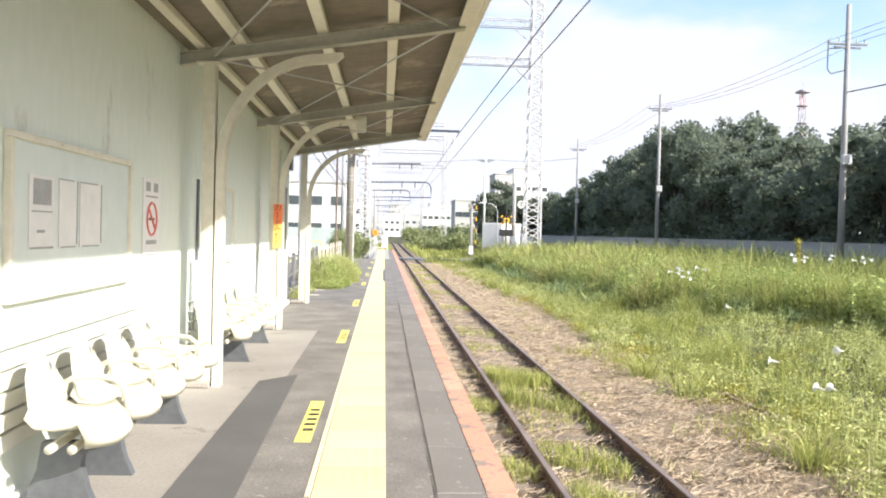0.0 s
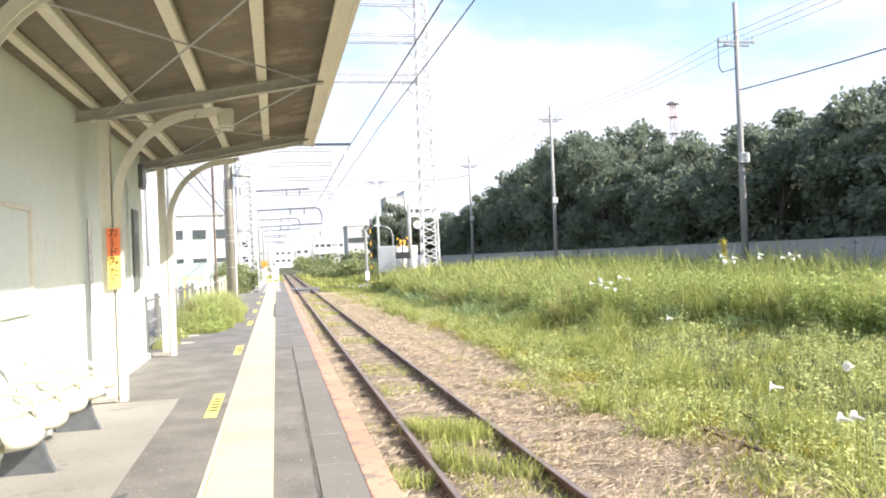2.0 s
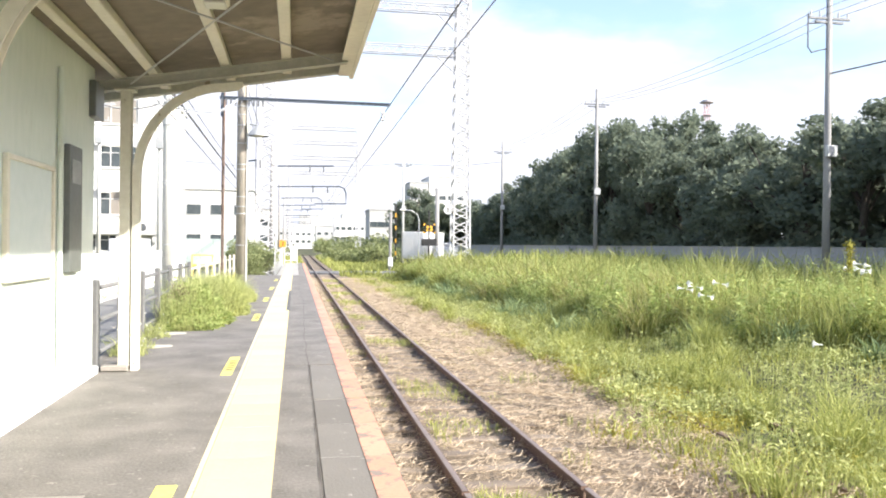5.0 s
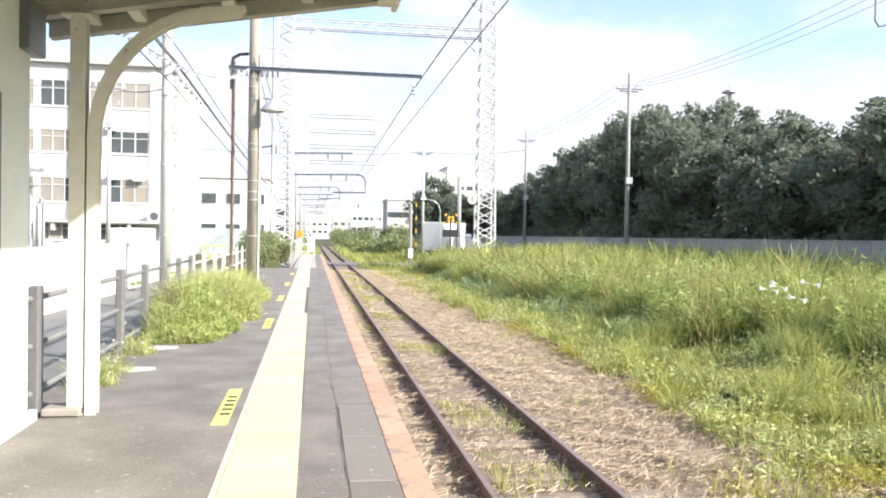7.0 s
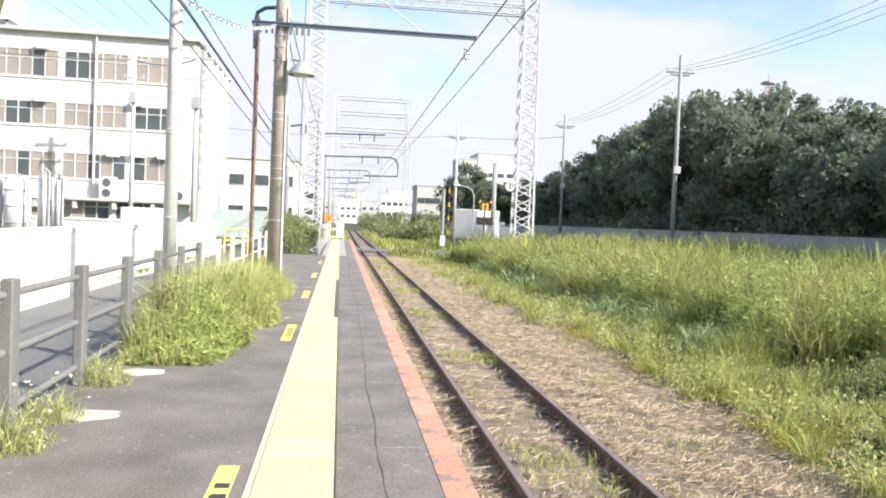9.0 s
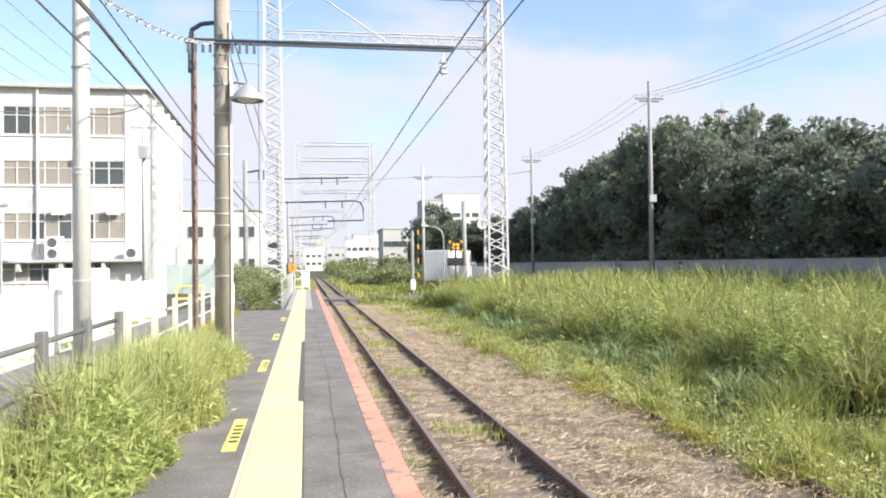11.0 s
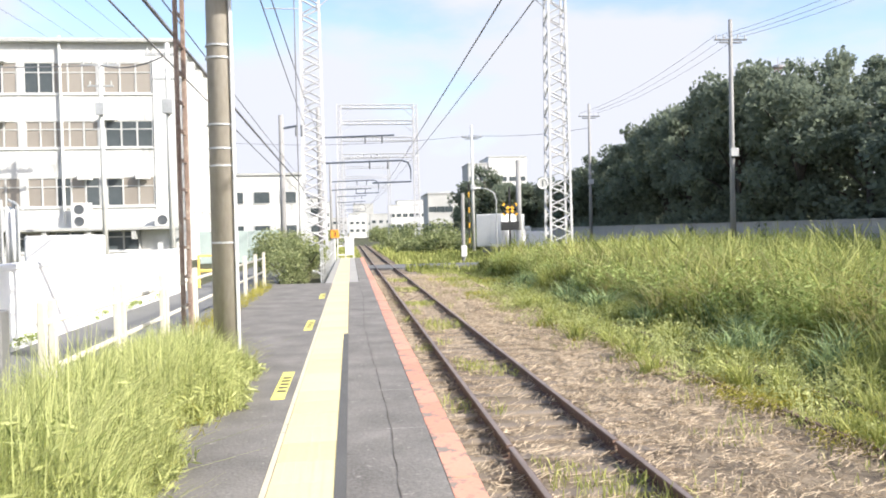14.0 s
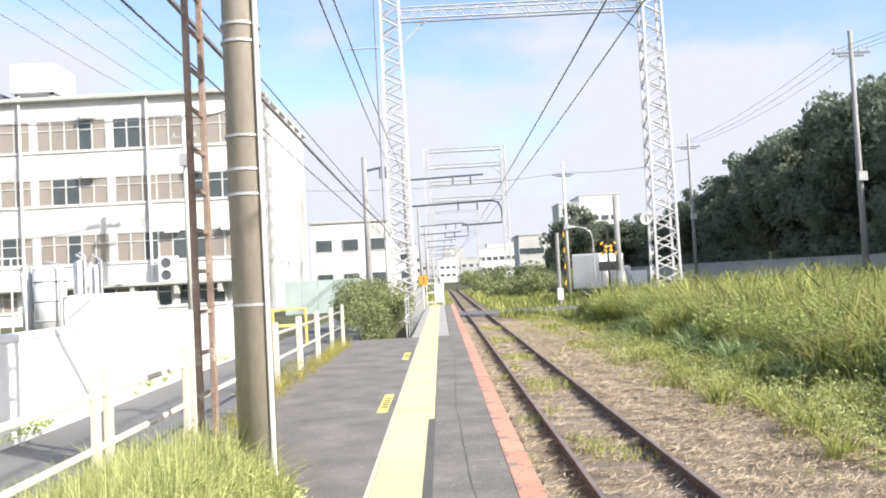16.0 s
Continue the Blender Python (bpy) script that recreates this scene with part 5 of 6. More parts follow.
def plain_house(name, x0, x1, y0, y1, top, rows_z, cols, label, material=PLASTER, base=-0.9, wsize=1.6):
    t = thing(name, ((x0 + x1) / 2, (y0 + y1) / 2, base), label, "building")
    b = B()
    box(b, x0, x1, y0, y1, base, top)
    part("wall", b, material, t)
    b = B()
    box(b, x0 - 0.15, x1 + 0.15, y0 - 0.15, y1 + 0.15, top, top + 0.25, 0.02)
    part("roof", b, PLASTER_GREY, t)
    for z in rows_z:
        for i in range(cols):
            x = x0 + (x1 - x0) * (i + 0.5) / cols
            b = B()
            box(b, x - wsize / 2, x + wsize / 2, y0 - 0.06, y0 + 0.02, z, z + 1.2)
            w = part("window", b, ALU, t)
            b = B()
            box(b, x - wsize / 2 + 0.08, x + wsize / 2 - 0.08, y0 - 0.075, y0 - 0.061, z + 0.08, z + 1.12)
            part("pane", b, GLASS, w)
    return t


plain_house("house", -12.6, -5.2, 98, 106, 6.9, (1.0, 4.2), 3, "white two-storey house behind the fence")
plain_house("apartment_building", 32, 41, 205, 218, 18.2, (5.5, 9, 12.5), 4, "white apartment block beyond the trees", wsize=1.8)
plain_house("apartment_building", 13.6, 18.1, 165, 175, 8.0, (1.5, 4.6), 3, "grey low block in the distance", PLASTER_GREY)
plain_house("apartment_building", 11.3, 22.8, 262, 272, 9.2, (2.4, 5.6), 6, "pale distant block beyond the railway")
plain_house("apartment_building", -16, -6, 250, 260, 10, (3, 6), 4, "pale distant block beside the railway")
plain_house("apartment_building", 27.0, 31.5, 204, 214, 16.6, (9, 12.5), 2, "grey annexe beside the white apartment block", PLASTER_GREY, wsize=1.8)
plain_house("house", -14, -4.5, 150, 158, 7, (1.5, 4.2), 3, "pale distant house beside the railway")

# lane side: white wall, tanks, yellow frame, green sheet
ww = thing("white_wall", (-4.95, 25, -0.1), "low white painted wall along the lane", "wall", kind="structure")
b = B()
box(b, -5.1, -4.9, 10, 42, -0.14, 0.9)
part("wall_body", b, WHITE_WALL, ww)
b = B()
box(b, -5.115, -4.885, 10, 42, 0.9, 0.98, 0.01)
part("coping", b, WHITE_WALL, ww)
box_ = thing("meter_box", (-5.7, 36.2, -0.1), "white box standing on the wall top", "box")
b = B()
box(b, -6.3, -5.25, 35.3, 36.4, -0.12, 1.35, 0.03)
part("casing", b, WHITE_STEEL, box_)
for i, (dx, dy, r, top) in enumerate(((0, 0, 0.62, 2.45), (1.0, 0.3, 0.17, 2.7), (1.32, -0.1, 0.15, 2.75), (1.68, 0.2, 0.16, 2.65), (1.95, 0.0, 0.13, 2.55), (-1.05, 0.2, 0.2, 2.4))):
    x, y = -16.6 + dx, 56.0 + dy
    t = thing("gas_tank", (x, y, -0.14), "upright pale steel cylinder tank behind the wall", "tank", "tanks behind the wall")
    b = B()
    rod(b, (x, y, -0.2), (x, y, top), r, n=18)
    bmesh.ops.create_uvsphere(b, u_segments=18, v_segments=8, radius=r, matrix=Matrix.Translation((x, y, top)) @ Matrix.Diagonal((1, 1, 0.4, 1)))
    smooth(part("shell", b, WHITE_STEEL, t))
    b = B()
    tube(b, [(x + r + 0.08, y - r, -0.1), (x + r + 0.08, y - r, top + 0.2), (x, y - r * 0.5, top + 0.35)], 0.06, 6)
    part("pipe", b, GALV, t)
    if i == 0:
        for z in (0.4, 1.2, 2.0):
            b = B()
            tube(b, [(x + (r + 0.02) * math.cos(q), y + (r + 0.02) * math.sin(q), z) for q in np.linspace(0, 2 * math.pi, 21)], 0.03, 5)
            part("hoop", b, GALV, t)
rack = thing("pipe_rack", (-17.9, 55.6, -0.14), "pale steel rail frame around the tanks", "rail frame")
for x in (-18.3, -17.75, -17.2):
    b = B()
    rod(b, (x, 55.2, -0.14), (x, 55.2, 3.0), 0.04)
    part("post", b, WHITE_STEEL, rack)
for z in (2.3, 2.65, 2.98):
    b = B()
    rod(b, (-18.3, 55.2, z), (-17.2, 55.2, z), 0.03)
    part("rail_bar", b, WHITE_STEEL, rack)
yf = thing("yellow_barrier", (-4.2, 42.6, -0.1), "small yellow tubular barrier at the lane", "barrier")
for pts in ([(-4.7, 42.6, -0.1), (-4.7, 42.6, 0.75), (-3.9, 42.6, 0.75), (-3.9, 42.6, -0.1)], [(-4.7, 42.6, 0.35), (-3.9, 42.6, 0.35)]):
    b = B()
    tube(b, pts, 0.04, 6)
    part("tube", b, SIGN_YELLOW, yf)
gs = thing("green_fence", (-6.3, 62, -0.1), "green sheet fence beside the building", "fence")
for i in range(5):
    b = B()
    box(b, -8.2 + 0.8 * i, -7.42 + 0.8 * i, 62, 62.06, -0.12, 1.5, 0.01)
    part("panel", b, GREEN_NET, gs)
for x, y, h in ((-12.6, 61.5, 10.2), (-7.9, 54.5, 9.2)):
    t = thing("slim_pole", (x, y, -0.1), "slim pale pole with crossarms before the building", "utility pole", "poles before the building")
    b = B()
    rod(b, (x, y, -0.15), (x, y, h), 0.13, 0.1, 10)
    smooth(part("shaft", b, POLE_PALE, t))
    b = B()
    box(b, x - 0.9, x + 0.9, y - 0.05, y + 0.05, h - 0.5, h - 0.4)
    part("crossarm", b, GALV, t)
    b = B()
    box(b, x - 0.6, x + 0.6, y - 0.05, y + 0.05, h - 1.5, h - 1.42)
    part("crossarm", b, GALV, t)
    for dx, dz in ((-0.8, -0.4), (-0.35, -0.4), (0.35, -0.4), (0.8, -0.4), (-0.5, -1.42), (0.5, -1.42)):
        b = B()
        rod(b, (x + dx, y, h + dz), (x + dx, y, h + dz + 0.2), 0.05, 0.035, 8)
        part("insulator", b, PLASTER_GREY, t)
    b = B()
    box(b, x - 0.2, x + 0.2, y - 0.3, y - 0.12, h - 2.9, h - 2.3, 0.02)
    part("junction_box", b, GALV, t)
wire("power_line", [((-12.6, 61.5, 9.75), (-7.9, 54.5, 8.75), 0.3), ((-12.6, 61.5, 9.75), (-30, 60, 10.2), 0.4)], 0.03, "cable between the slim poles")


# ---- plants ----
def scatter(n, x0, x1, y0, y1, power=1.0):
    """Places in a strip, denser towards its near end."""
    y = y0 + (y1 - y0) * RNG.random(n) ** power
    return RNG.uniform(x0, x1, n), y


def grass_patch(name, n, x0, x1, y0, y1, h0, h1, w, lean, material, label, keep=None, power=1.4, lift=None, foot=None):
    x, y = scatter(n, x0, x1, y0, y1, power)
    if keep is not None:
        k = keep(x, y)
        x, y = x[k], y[k]
    z = ground_z(x, y) - 0.03 if lift is None else np.full(len(x), lift)
    patch = 0.5 + 0.5 * smooth_noise(x, y, 1.6, 3.0)
    h = (h0 + (h1 - h0) * patch) * RNG.uniform(0.55, 1.15, len(x))
    if foot is not None:
        h = h * np.clip(0.55 + (x - foot(y)) / 0.9, 0.55, 1.0) * (0.78 + 0.34 * smooth_noise(x, y, 0.55, 12.0)) * (0.86 + 0.24 * smooth_noise(x, y, 1.5, 21.0))
    far = 1.0 + np.clip((y - 25) / 20, 0, 2.5)
    v, f = blades(x, y, z, h, w * far * RNG.uniform(0.6, 1.3, len(x)), RNG.uniform(0.1, lean, len(x)))
    return tagged(from_arrays(name, v, f, material), label, "grass", kind="stuff")


def edge_x(y):
    """Where the ballast gives way to grass, along the track."""
    base = np.interp(y, [0, 12, 15, 18, 21, 24, 29, 33, 38, 48, 70], [3.5, 3.55, 3.4, 3.3, 3.95, 4.3, 4.4, 4.1, 3.85, 3.4, 2.9])
    return base + 0.22 * smooth_noise(y * 0 + 1.0, y, 1.3, 1.0) + 0.12 * np.sin(y * 5.1)


def bank_edge(y):
    """Foot of the tall growth on the bank."""
    base = np.interp(y, [0, 16, 20, 22.5, 25, 27, 29, 34, 40, 46, 56, 66], [11.5, 11.0, 9.9, 8.9, 8.0, 7.6, 7.3, 7.0, 6.7, 6.5, 6.9, 6.0])
    return base + 0.7 * smooth_noise(y * 0 + 4.0, y, 1.9, 3.0) + 0.4 * smooth_noise(y * 0 + 2.0, y, 0.6, 6.0) + 0.15 * np.sin(y * 5.3)


def mound(x, y):
    """Height of the rank growth: a steep front, then swells and hollows."""
    rise = np.clip((x - bank_edge(y)) / 0.5, 0, 1)
    swell = 1.0 + 0.36 * smooth_noise(x, y, 1.0, 12.0) + 0.26 * smooth_noise(x, y, 0.38, 21.0)
    return np.clip((0.3 + 0.75 * rise ** 0.8) * swell, 0.15, 1.6)


def bank_front(n, depth, material, label, h, w, lean, power=1.0, seed_keep=None):
    """Dense blades along the steep front of the rank growth."""
    y = 6 + 58 * RNG.random(n) ** 1.35
    x = bank_edge(y) - 0.12 + depth * RNG.random(n) ** power
    if seed_keep is not None:
        k = seed_keep(x, y)
        x, y = x[k], y[k]
    far = 1.0 + np.clip((y - 30) / 18, 0, 2.0)
    hh = mound(x, y) * h * RNG.uniform(0.55, 1.12, len(x))
    v, f = blades(x, y, ground_z(x, y) - 0.03, hh, w * far * RNG.uniform(0.6, 1.4, len(x)), RNG.uniform(0.05, lean, len(x)), 0.15)
    return tagged(from_arrays("tall_grass", v, f, material), label, "grass", kind="stuff")


grass_patch("grass", 140000, 2.8, 12.0, 3.5, 66, 0.14, 0.46, 0.012, 0.9, GRASS, "low bright green grass beside the track", lambda x, y: (x > edge_x(y)) & (x < bank_edge(y) - 0.15) & (smooth_noise(x, y, 0.7, 9.0) > -0.6), 1.5, None, edge_x)
grass_patch("grass", 26000, 2.6, 10, 3.5, 60, 0.1, 0.34, 0.022, 0.95, GRASS_YELLOW, "yellowing low weeds in the grass", lambda x, y: (x > edge_x(y) - 0.2) & (smooth_noise(x, y, 0.9, 5.0) > 0.2), 1.5)
bank_front(24000, 2.4, GRASS_TALL, "dark rank grass at the steep front of the bank", 0.95, 0.026, 0.75)
bank_front(18000, 3.2, GRASS, "bright arching grass on the front of the bank", 1.02, 0.022, 1.2, 0.8, lambda x, y: smooth_noise(x, y, 0.9, 8.0) > -0.1)
bank_front(4500, 4.0, STRAW, "dry yellow stalks among the tall grass", 1.1, 0.01, 0.9, 1.0, lambda x, y: smooth_noise(x, y, 2.1, 5.0) > 0.1)
grass_patch("tall_grass", 22000, 7.2, 20.8, 6, 68, 1.0, 2.0, 0.028, 1.0, GRASS_TALL, "tall rank grass covering the bank", lambda x, y: (x > bank_edge(y) + 1.2) & (smooth_noise(x, y, 1.2, 2.0) > -0.6), 1.2)
grass_patch("tall_grass", 17000, 7.2, 20.8, 6, 68, 0.95, 2.05, 0.028, 0.8, GRASS, "bright tall grass on the bank", lambda x, y: (x > bank_edge(y) + 1.2) & (smooth_noise(x, y, 1.7, 8.0) > -0.1), 1.2)
grass_patch("grass", 20000, 2.6, 20, 66, 140, 0.3, 0.9, 0.03, 0.6, GRASS, "grass along the railway past the crossing", lambda x, y: (y > 75) | (y < 68.5), 1.2)
grass_patch("grass", 5000, -8, 0.2, 76, 140, 0.3, 0.8, 0.03, 0.6, GRASS, "grass beside the railway past the crossing", None, 1.2)
grass_patch("grass", 12000, 1.05, 1.95, 2, 62, 0.06, 0.26, 0.011, 0.8, GRASS, "sparse grass between the rails", lambda x, y: smooth_noise(x, y, 1.1, 4.0) > 0.12 + 0.025 * np.clip(y - 14, -10, 10), 1.2, -1.04)
grass_patch("grass", 7000, 1.0, 1.88, 8, 17, 0.1, 0.38, 0.011, 0.8, GRASS, "lush grass tufts between the rails", lambda x, y: smooth_noise(x, y, 0.8, 4.0) > 0.15, 1.0, -1.04)
grass_patch("grass", 3500, 0.25, 0.8, 6, 14, 0.1, 0.34, 0.011, 0.8, GRASS, "grass tufts beside the near rail", lambda x, y: smooth_noise(x, y, 0.5, 16.0) > 0.1, 1.0, -1.04)
grass_patch("grass", 5500, 0.1, 0.85, 2, 62, 0.06, 0.26, 0.011, 0.8, GRASS, "sparse grass at the platform foot", lambda x, y: smooth_noise(x, y, 0.9, 6.0) > 0.3, 1.2, -1.04)
grass_patch("grass", 8000, 2.15, 4.2, 2, 60, 0.05, 0.26, 0.011, 0.8, GRASS, "sparse grass on the ballast", lambda x, y: smooth_noise(x, y, 0.6, 2.0) > 0.36, 1.2, -1.05)


def bank_weeds(n, x0, x1, y0, y1, h0, h1, leaf, k, material, label, keep, slim=0.3):
    """Leafy stems standing on the bank, in patches."""
    xs_, ys_ = scatter(n, x0, x1, y0, y1, 1.4)
    q = keep(xs_, ys_)
    xs_, ys_ = xs_[q], ys_[q]
    zs_ = ground_z(xs_, ys_)
    h = RNG.uniform(h0, h1, len(xs_))
    stems = blades(xs_, ys_, zs_, h, np.full(len(xs_), 0.01), RNG.uniform(0, 0.2, len(xs_)), 0.5)
    f = 0.15 + 0.87 * RNG.random((len(xs_), k)) ** 0.7
    spread = 0.05 + 0.09 * (1 - f)
    c = np.stack([(xs_[:, None] + RNG.normal(size=f.shape) * spread).ravel(), (ys_[:, None] + RNG.normal(size=f.shape) * spread).ravel(), (zs_[:, None] + h[:, None] * f).ravel()], 1)
    v, fc = stack(stems, leaves(c, leaf, slim, 0.1))
    return tagged(from_arrays("weeds", v, fc, material), label, "weeds", kind="stuff")


bank_weeds(15000, 5.4, 12.5, 9, 62, 0.4, 1.2, 0.15, 20, WEED, "tall leafy weeds among the grass on the bank", lambda x, y: (x > bank_edge(y) - 0.15) & (smooth_noise(x, y, 0.9, 11.0) > -0.05), 0.26)
bank_weeds(1900, 6.2, 20.5, 14, 62, 1.1, 1.75, 0.08, 30, WEED, "upright weed spikes above the grass on the bank", lambda x, y: (x > bank_edge(y) + 0.2) & (smooth_noise(x, y, 1.6, 14.0) > 0.1))
bank_weeds(19000, 2.8, 11.5, 4, 50, 0.12, 0.5, 0.075, 12, FRESH, "low leafy weeds at the foot of the bank", lambda x, y: (x > edge_x(y)) & (x < bank_edge(y) - 0.1) & (smooth_noise(x, y, 0.8, 17.0) > 0.0))

bank_weeds(3600, 4.1, 5.3, 12, 32, 0.1, 0.28, 0.055, 12, GRASS_YELLOW, "small yellow-leaved weeds along the old rail", lambda x, y: smooth_noise(x, y, 0.7, 7.0) > 0.0)

# cut dry grass lying on the ballast
n = 300000
x, y = scatter(n, 0.05, 4.7, 2, 62, 1.6)
heap = smooth_noise(x, y, 0.28, 8.0) + 0.6 * smooth_noise(x, y, 0.9, 2.0)
thin = ((x < 0.94) | (x > 1.91) | (RNG.random(n) < 0.5)) & (RNG.random(n) < np.clip(0.66 + 0.5 * heap, 0.3, 1.0))
x, y = x[thin], y[thin]
n = len(x)
a = RNG.uniform(0, math.pi, n)
L = 0.02 + 0.17 * RNG.random(n) ** 1.5
z = -1.035 + 0.06 * RNG.random(n) ** 2 + 0.07 * np.clip(smooth_noise(x, y, 0.28, 8.0), 0, 1) + 0.018 * smooth_noise(x * 3, y * 3, 1.0)
w = 0.0023 * (1.0 + np.clip((y - 30) / 15, 0, 2.5)) * RNG.uniform(0.6, 1.5, n)
dx, dy = np.cos(a) * L / 2, np.sin(a) * L / 2
sx, sy = -np.sin(a) * w, np.cos(a) * w
tz = RNG.uniform(-0.02, 0.04, n)
v = np.stack([np.stack([x - dx - sx, y - dy - sy, z], 1), np.stack([x - dx + sx, y - dy + sy, z + 0.004], 1), np.stack([x + dx + sx, y + dy + sy, z + tz + 0.004], 1), np.stack([x + dx - sx, y + dy - sy, z + tz], 1)], 1).reshape(-1, 3)
tagged(from_arrays("dry_grass", v, np.arange(n)[:, None] * 4 + np.array([[0, 1, 2, 3]]), STRAW), "cut dry grass strewn over the ballast", "dry grass", kind="stuff")


def tussocks(n, each, x0, x1, y0, y1, h0, h1, material, label, keep, width=0.014):
    """Clumps of arching blades that spread from one foot."""
    cx, cy = scatter(n, x0, x1, y0, y1, 1.4)
    q = keep(cx, cy)
    cx, cy = cx[q], cy[q]
    top = RNG.uniform(h0, h1, len(cx))
    xs_ = (cx[:, None] + RNG.normal(size=(len(cx), each)) * 0.13 * top[:, None]).ravel()
    ys_ = (cy[:, None] + RNG.normal(size=(len(cx), each)) * 0.13 * top[:, None]).ravel()
    h = np.repeat(top, each) * RNG.uniform(0.55, 1.1, len(xs_))
    far = 1.0 + np.clip((ys_ - 25) / 20, 0, 2.5)
    v, f = blades(xs_, ys_, ground_z(xs_, ys_) - 0.02, h, width * far * RNG.uniform(0.6, 1.3, len(xs_)), RNG.uniform(0.3, 1.35, len(xs_)), 0.1)
    return tagged(from_arrays("grass_clumps", v, f, material), label, "grass", kind="stuff")


tussocks(240, 130, 6.0, 14.0, 6, 60, 0.95, 1.45, GRASS, "arching clumps of rank grass on the bank", lambda x, y: x > bank_edge(y) + 0.3)
tussocks(140, 110, 6.0, 12.0, 6, 60, 0.85, 1.35, GRASS_TALL, "darker arching grass clumps on the bank", lambda x, y: x > bank_edge(y))
tussocks(75, 110, 4.9, 7.4, 9, 50, 0.4, 0.8, GRASS, "arching grass clumps in front of the rank growth", lambda x, y: (x > edge_x(y) + 0.4) & (x < bank_edge(y) + 0.3) & (smooth_noise(x, y, 1.3, 31.0) > 0.05))
tussocks(170, 80, 3.2, 6.8, 4, 45, 0.3, 0.75, GRASS, "small arching grass clumps beside the ballast", lambda x, y: x > edge_x(y))
tussocks(150, 75, 5.2, 9.0, 9, 52, 0.55, 0.95, BLUE_GRASS, "blue-green arching grass clumps at the foot of the bank", lambda x, y: (x > edge_x(y) + 0.5) & (x < bank_edge(y) + 0.35) & (x > bank_edge(y) - 0.9), 0.024)
tussocks(300, 70, 6.2, 13.0, 10, 60, 1.15, 1.6, SEEDING, "pale seeding grass arching over the front of the bank", lambda x, y: (x > bank_edge(y) + 0.25) & (x < bank_edge(y) + 3.5) & (smooth_noise(x, y, 1.1, 23.0) > -0.15), 0.019)


def tuft(x, y, h, n, label, material=GRASS, r=0.25):
    xs_, ys_ = x + RNG.normal(size=n) * r, y + RNG.normal(size=n) * r
    v, f = blades(xs_, ys_, ground_z(xs_, ys_) - 0.02, h * RNG.uniform(0.6, 1.1, n), RNG.uniform(0.008, 0.016, n), RNG.uniform(0.25, 0.9, n), 0.1)
    ob = from_arrays("grass_tuft", v, f, material)
    return tagged(ob, label, "grass tuft", "tufts on the bank", kind="stuff")


for x, y, h in ((5.6, 17.2, 0.75), (6.4, 27.2, 0.8), (5.3, 13.6, 0.6), (5.9, 21.8, 0.7), (7.3, 31.5, 0.85), (6.2, 11.0, 0.7), (7.6, 24.0, 0.95)):
    tuft(x, y, h, 420, "arching tuft of long green grass on the bank")


def weed_stand(n, x0, x1, y0, y1, hfun, label, leaf=0.09, material=WEED, slim=0.28):
    """Leafy weeds: stems with pointed leaves up to a height that varies."""
    xs_, ys_ = RNG.uniform(x0, x1, n), RNG.uniform(y0, y1, n)
    h = hfun(xs_, ys_) * RNG.uniform(0.6, 1.08, n)
    keep = h > 0.06
    xs_, ys_, h = xs_[keep], ys_[keep], h[keep]
    stems = blades(xs_, ys_, np.full(len(xs_), -0.02), h, np.full(len(xs_), 0.007), RNG.uniform(0, 0.25, len(xs_)), 0.5)
    k = 16
    f = RNG.random((len(xs_), k)) ** 0.7
    c = np.stack([(xs_[:, None] + RNG.normal(size=f.shape) * 0.035).ravel(), (ys_[:, None] + RNG.normal(size=f.shape) * 0.035).ravel(), (h[:, None] * f).ravel()], 1)
    v, fc = stack(stems, leaves(c, leaf, slim, 0.15))
    return tagged(from_arrays("weeds", v, fc, material), label, "weeds", kind="stuff")


def stand_h(x, y):
    edge = -1.55 + 0.13 * np.sin(y * 1.9) + 0.1 * np.sin(y * 4.3) + np.clip((21.6 - y) * 0.5, 0, 1) * -1.0
    side = np.clip((edge - x) / 0.35, 0, 1)
    ends = np.clip((y - 20.9) / 0.6, 0, 1) * np.clip((29.3 - y) / 0.6, 0, 1)
    tall = np.interp(y, [20, 21.5, 23, 25.5, 27, 29.5], [0.5, 0.62, 0.62, 0.52, 0.42, 0.36])
    tall = tall * (1 - 0.4 * np.clip((-2.25 - x) / 0.4, 0, 1))
    inner = np.where(y < 23.4, np.clip((x + 2.5) / 0.08, 0, 1), 1.0)
    return inner * tall * side ** 0.7 * ends * (0.82 + 0.3 * smooth_noise(x, y, 0.6, 1.0))


weed_stand(2600, -2.95, -1.4, 20.8, 29.4, stand_h, "thick bright green weeds growing over the platform edge", 0.085, FRESH, 0.15)
x, y = RNG.uniform(-2.95, -1.3, 42000), RNG.uniform(20.9, 29.4, 42000)
h = stand_h(x + 0.06, y)
k = h > 0.05
v, f = blades(x[k], y[k], np.zeros(k.sum()) - 0.02, (h[k] * 0.9 + 0.1) * RNG.uniform(0.5, 1.4, k.sum()) ** 1.2, RNG.uniform(0.004, 0.009, k.sum()), 1.1 * RNG.random(k.sum()) ** 1.5, 0.1)
tagged(from_arrays("weeds", v, f, FRESH), "long grass mixed into the platform weeds", "weeds", kind="stuff")
x, y = RNG.normal(size=480) * 0.1 - 1.78, RNG.uniform(21.6, 29.2, 480)
v, f = blades(x, y, np.zeros(480) - 0.01, RNG.uniform(0.1, 0.32, 480), RNG.uniform(0.004, 0.007, 480), RNG.uniform(0.7, 1.6, 480), 0.1)
weed_stand(420, -2.6, -1.6, 20.9, 22.4, lambda x, y: 1.1 * stand_h(x, y), "broader leafy weeds among the platform grass", 0.1, WEED, 0.22)
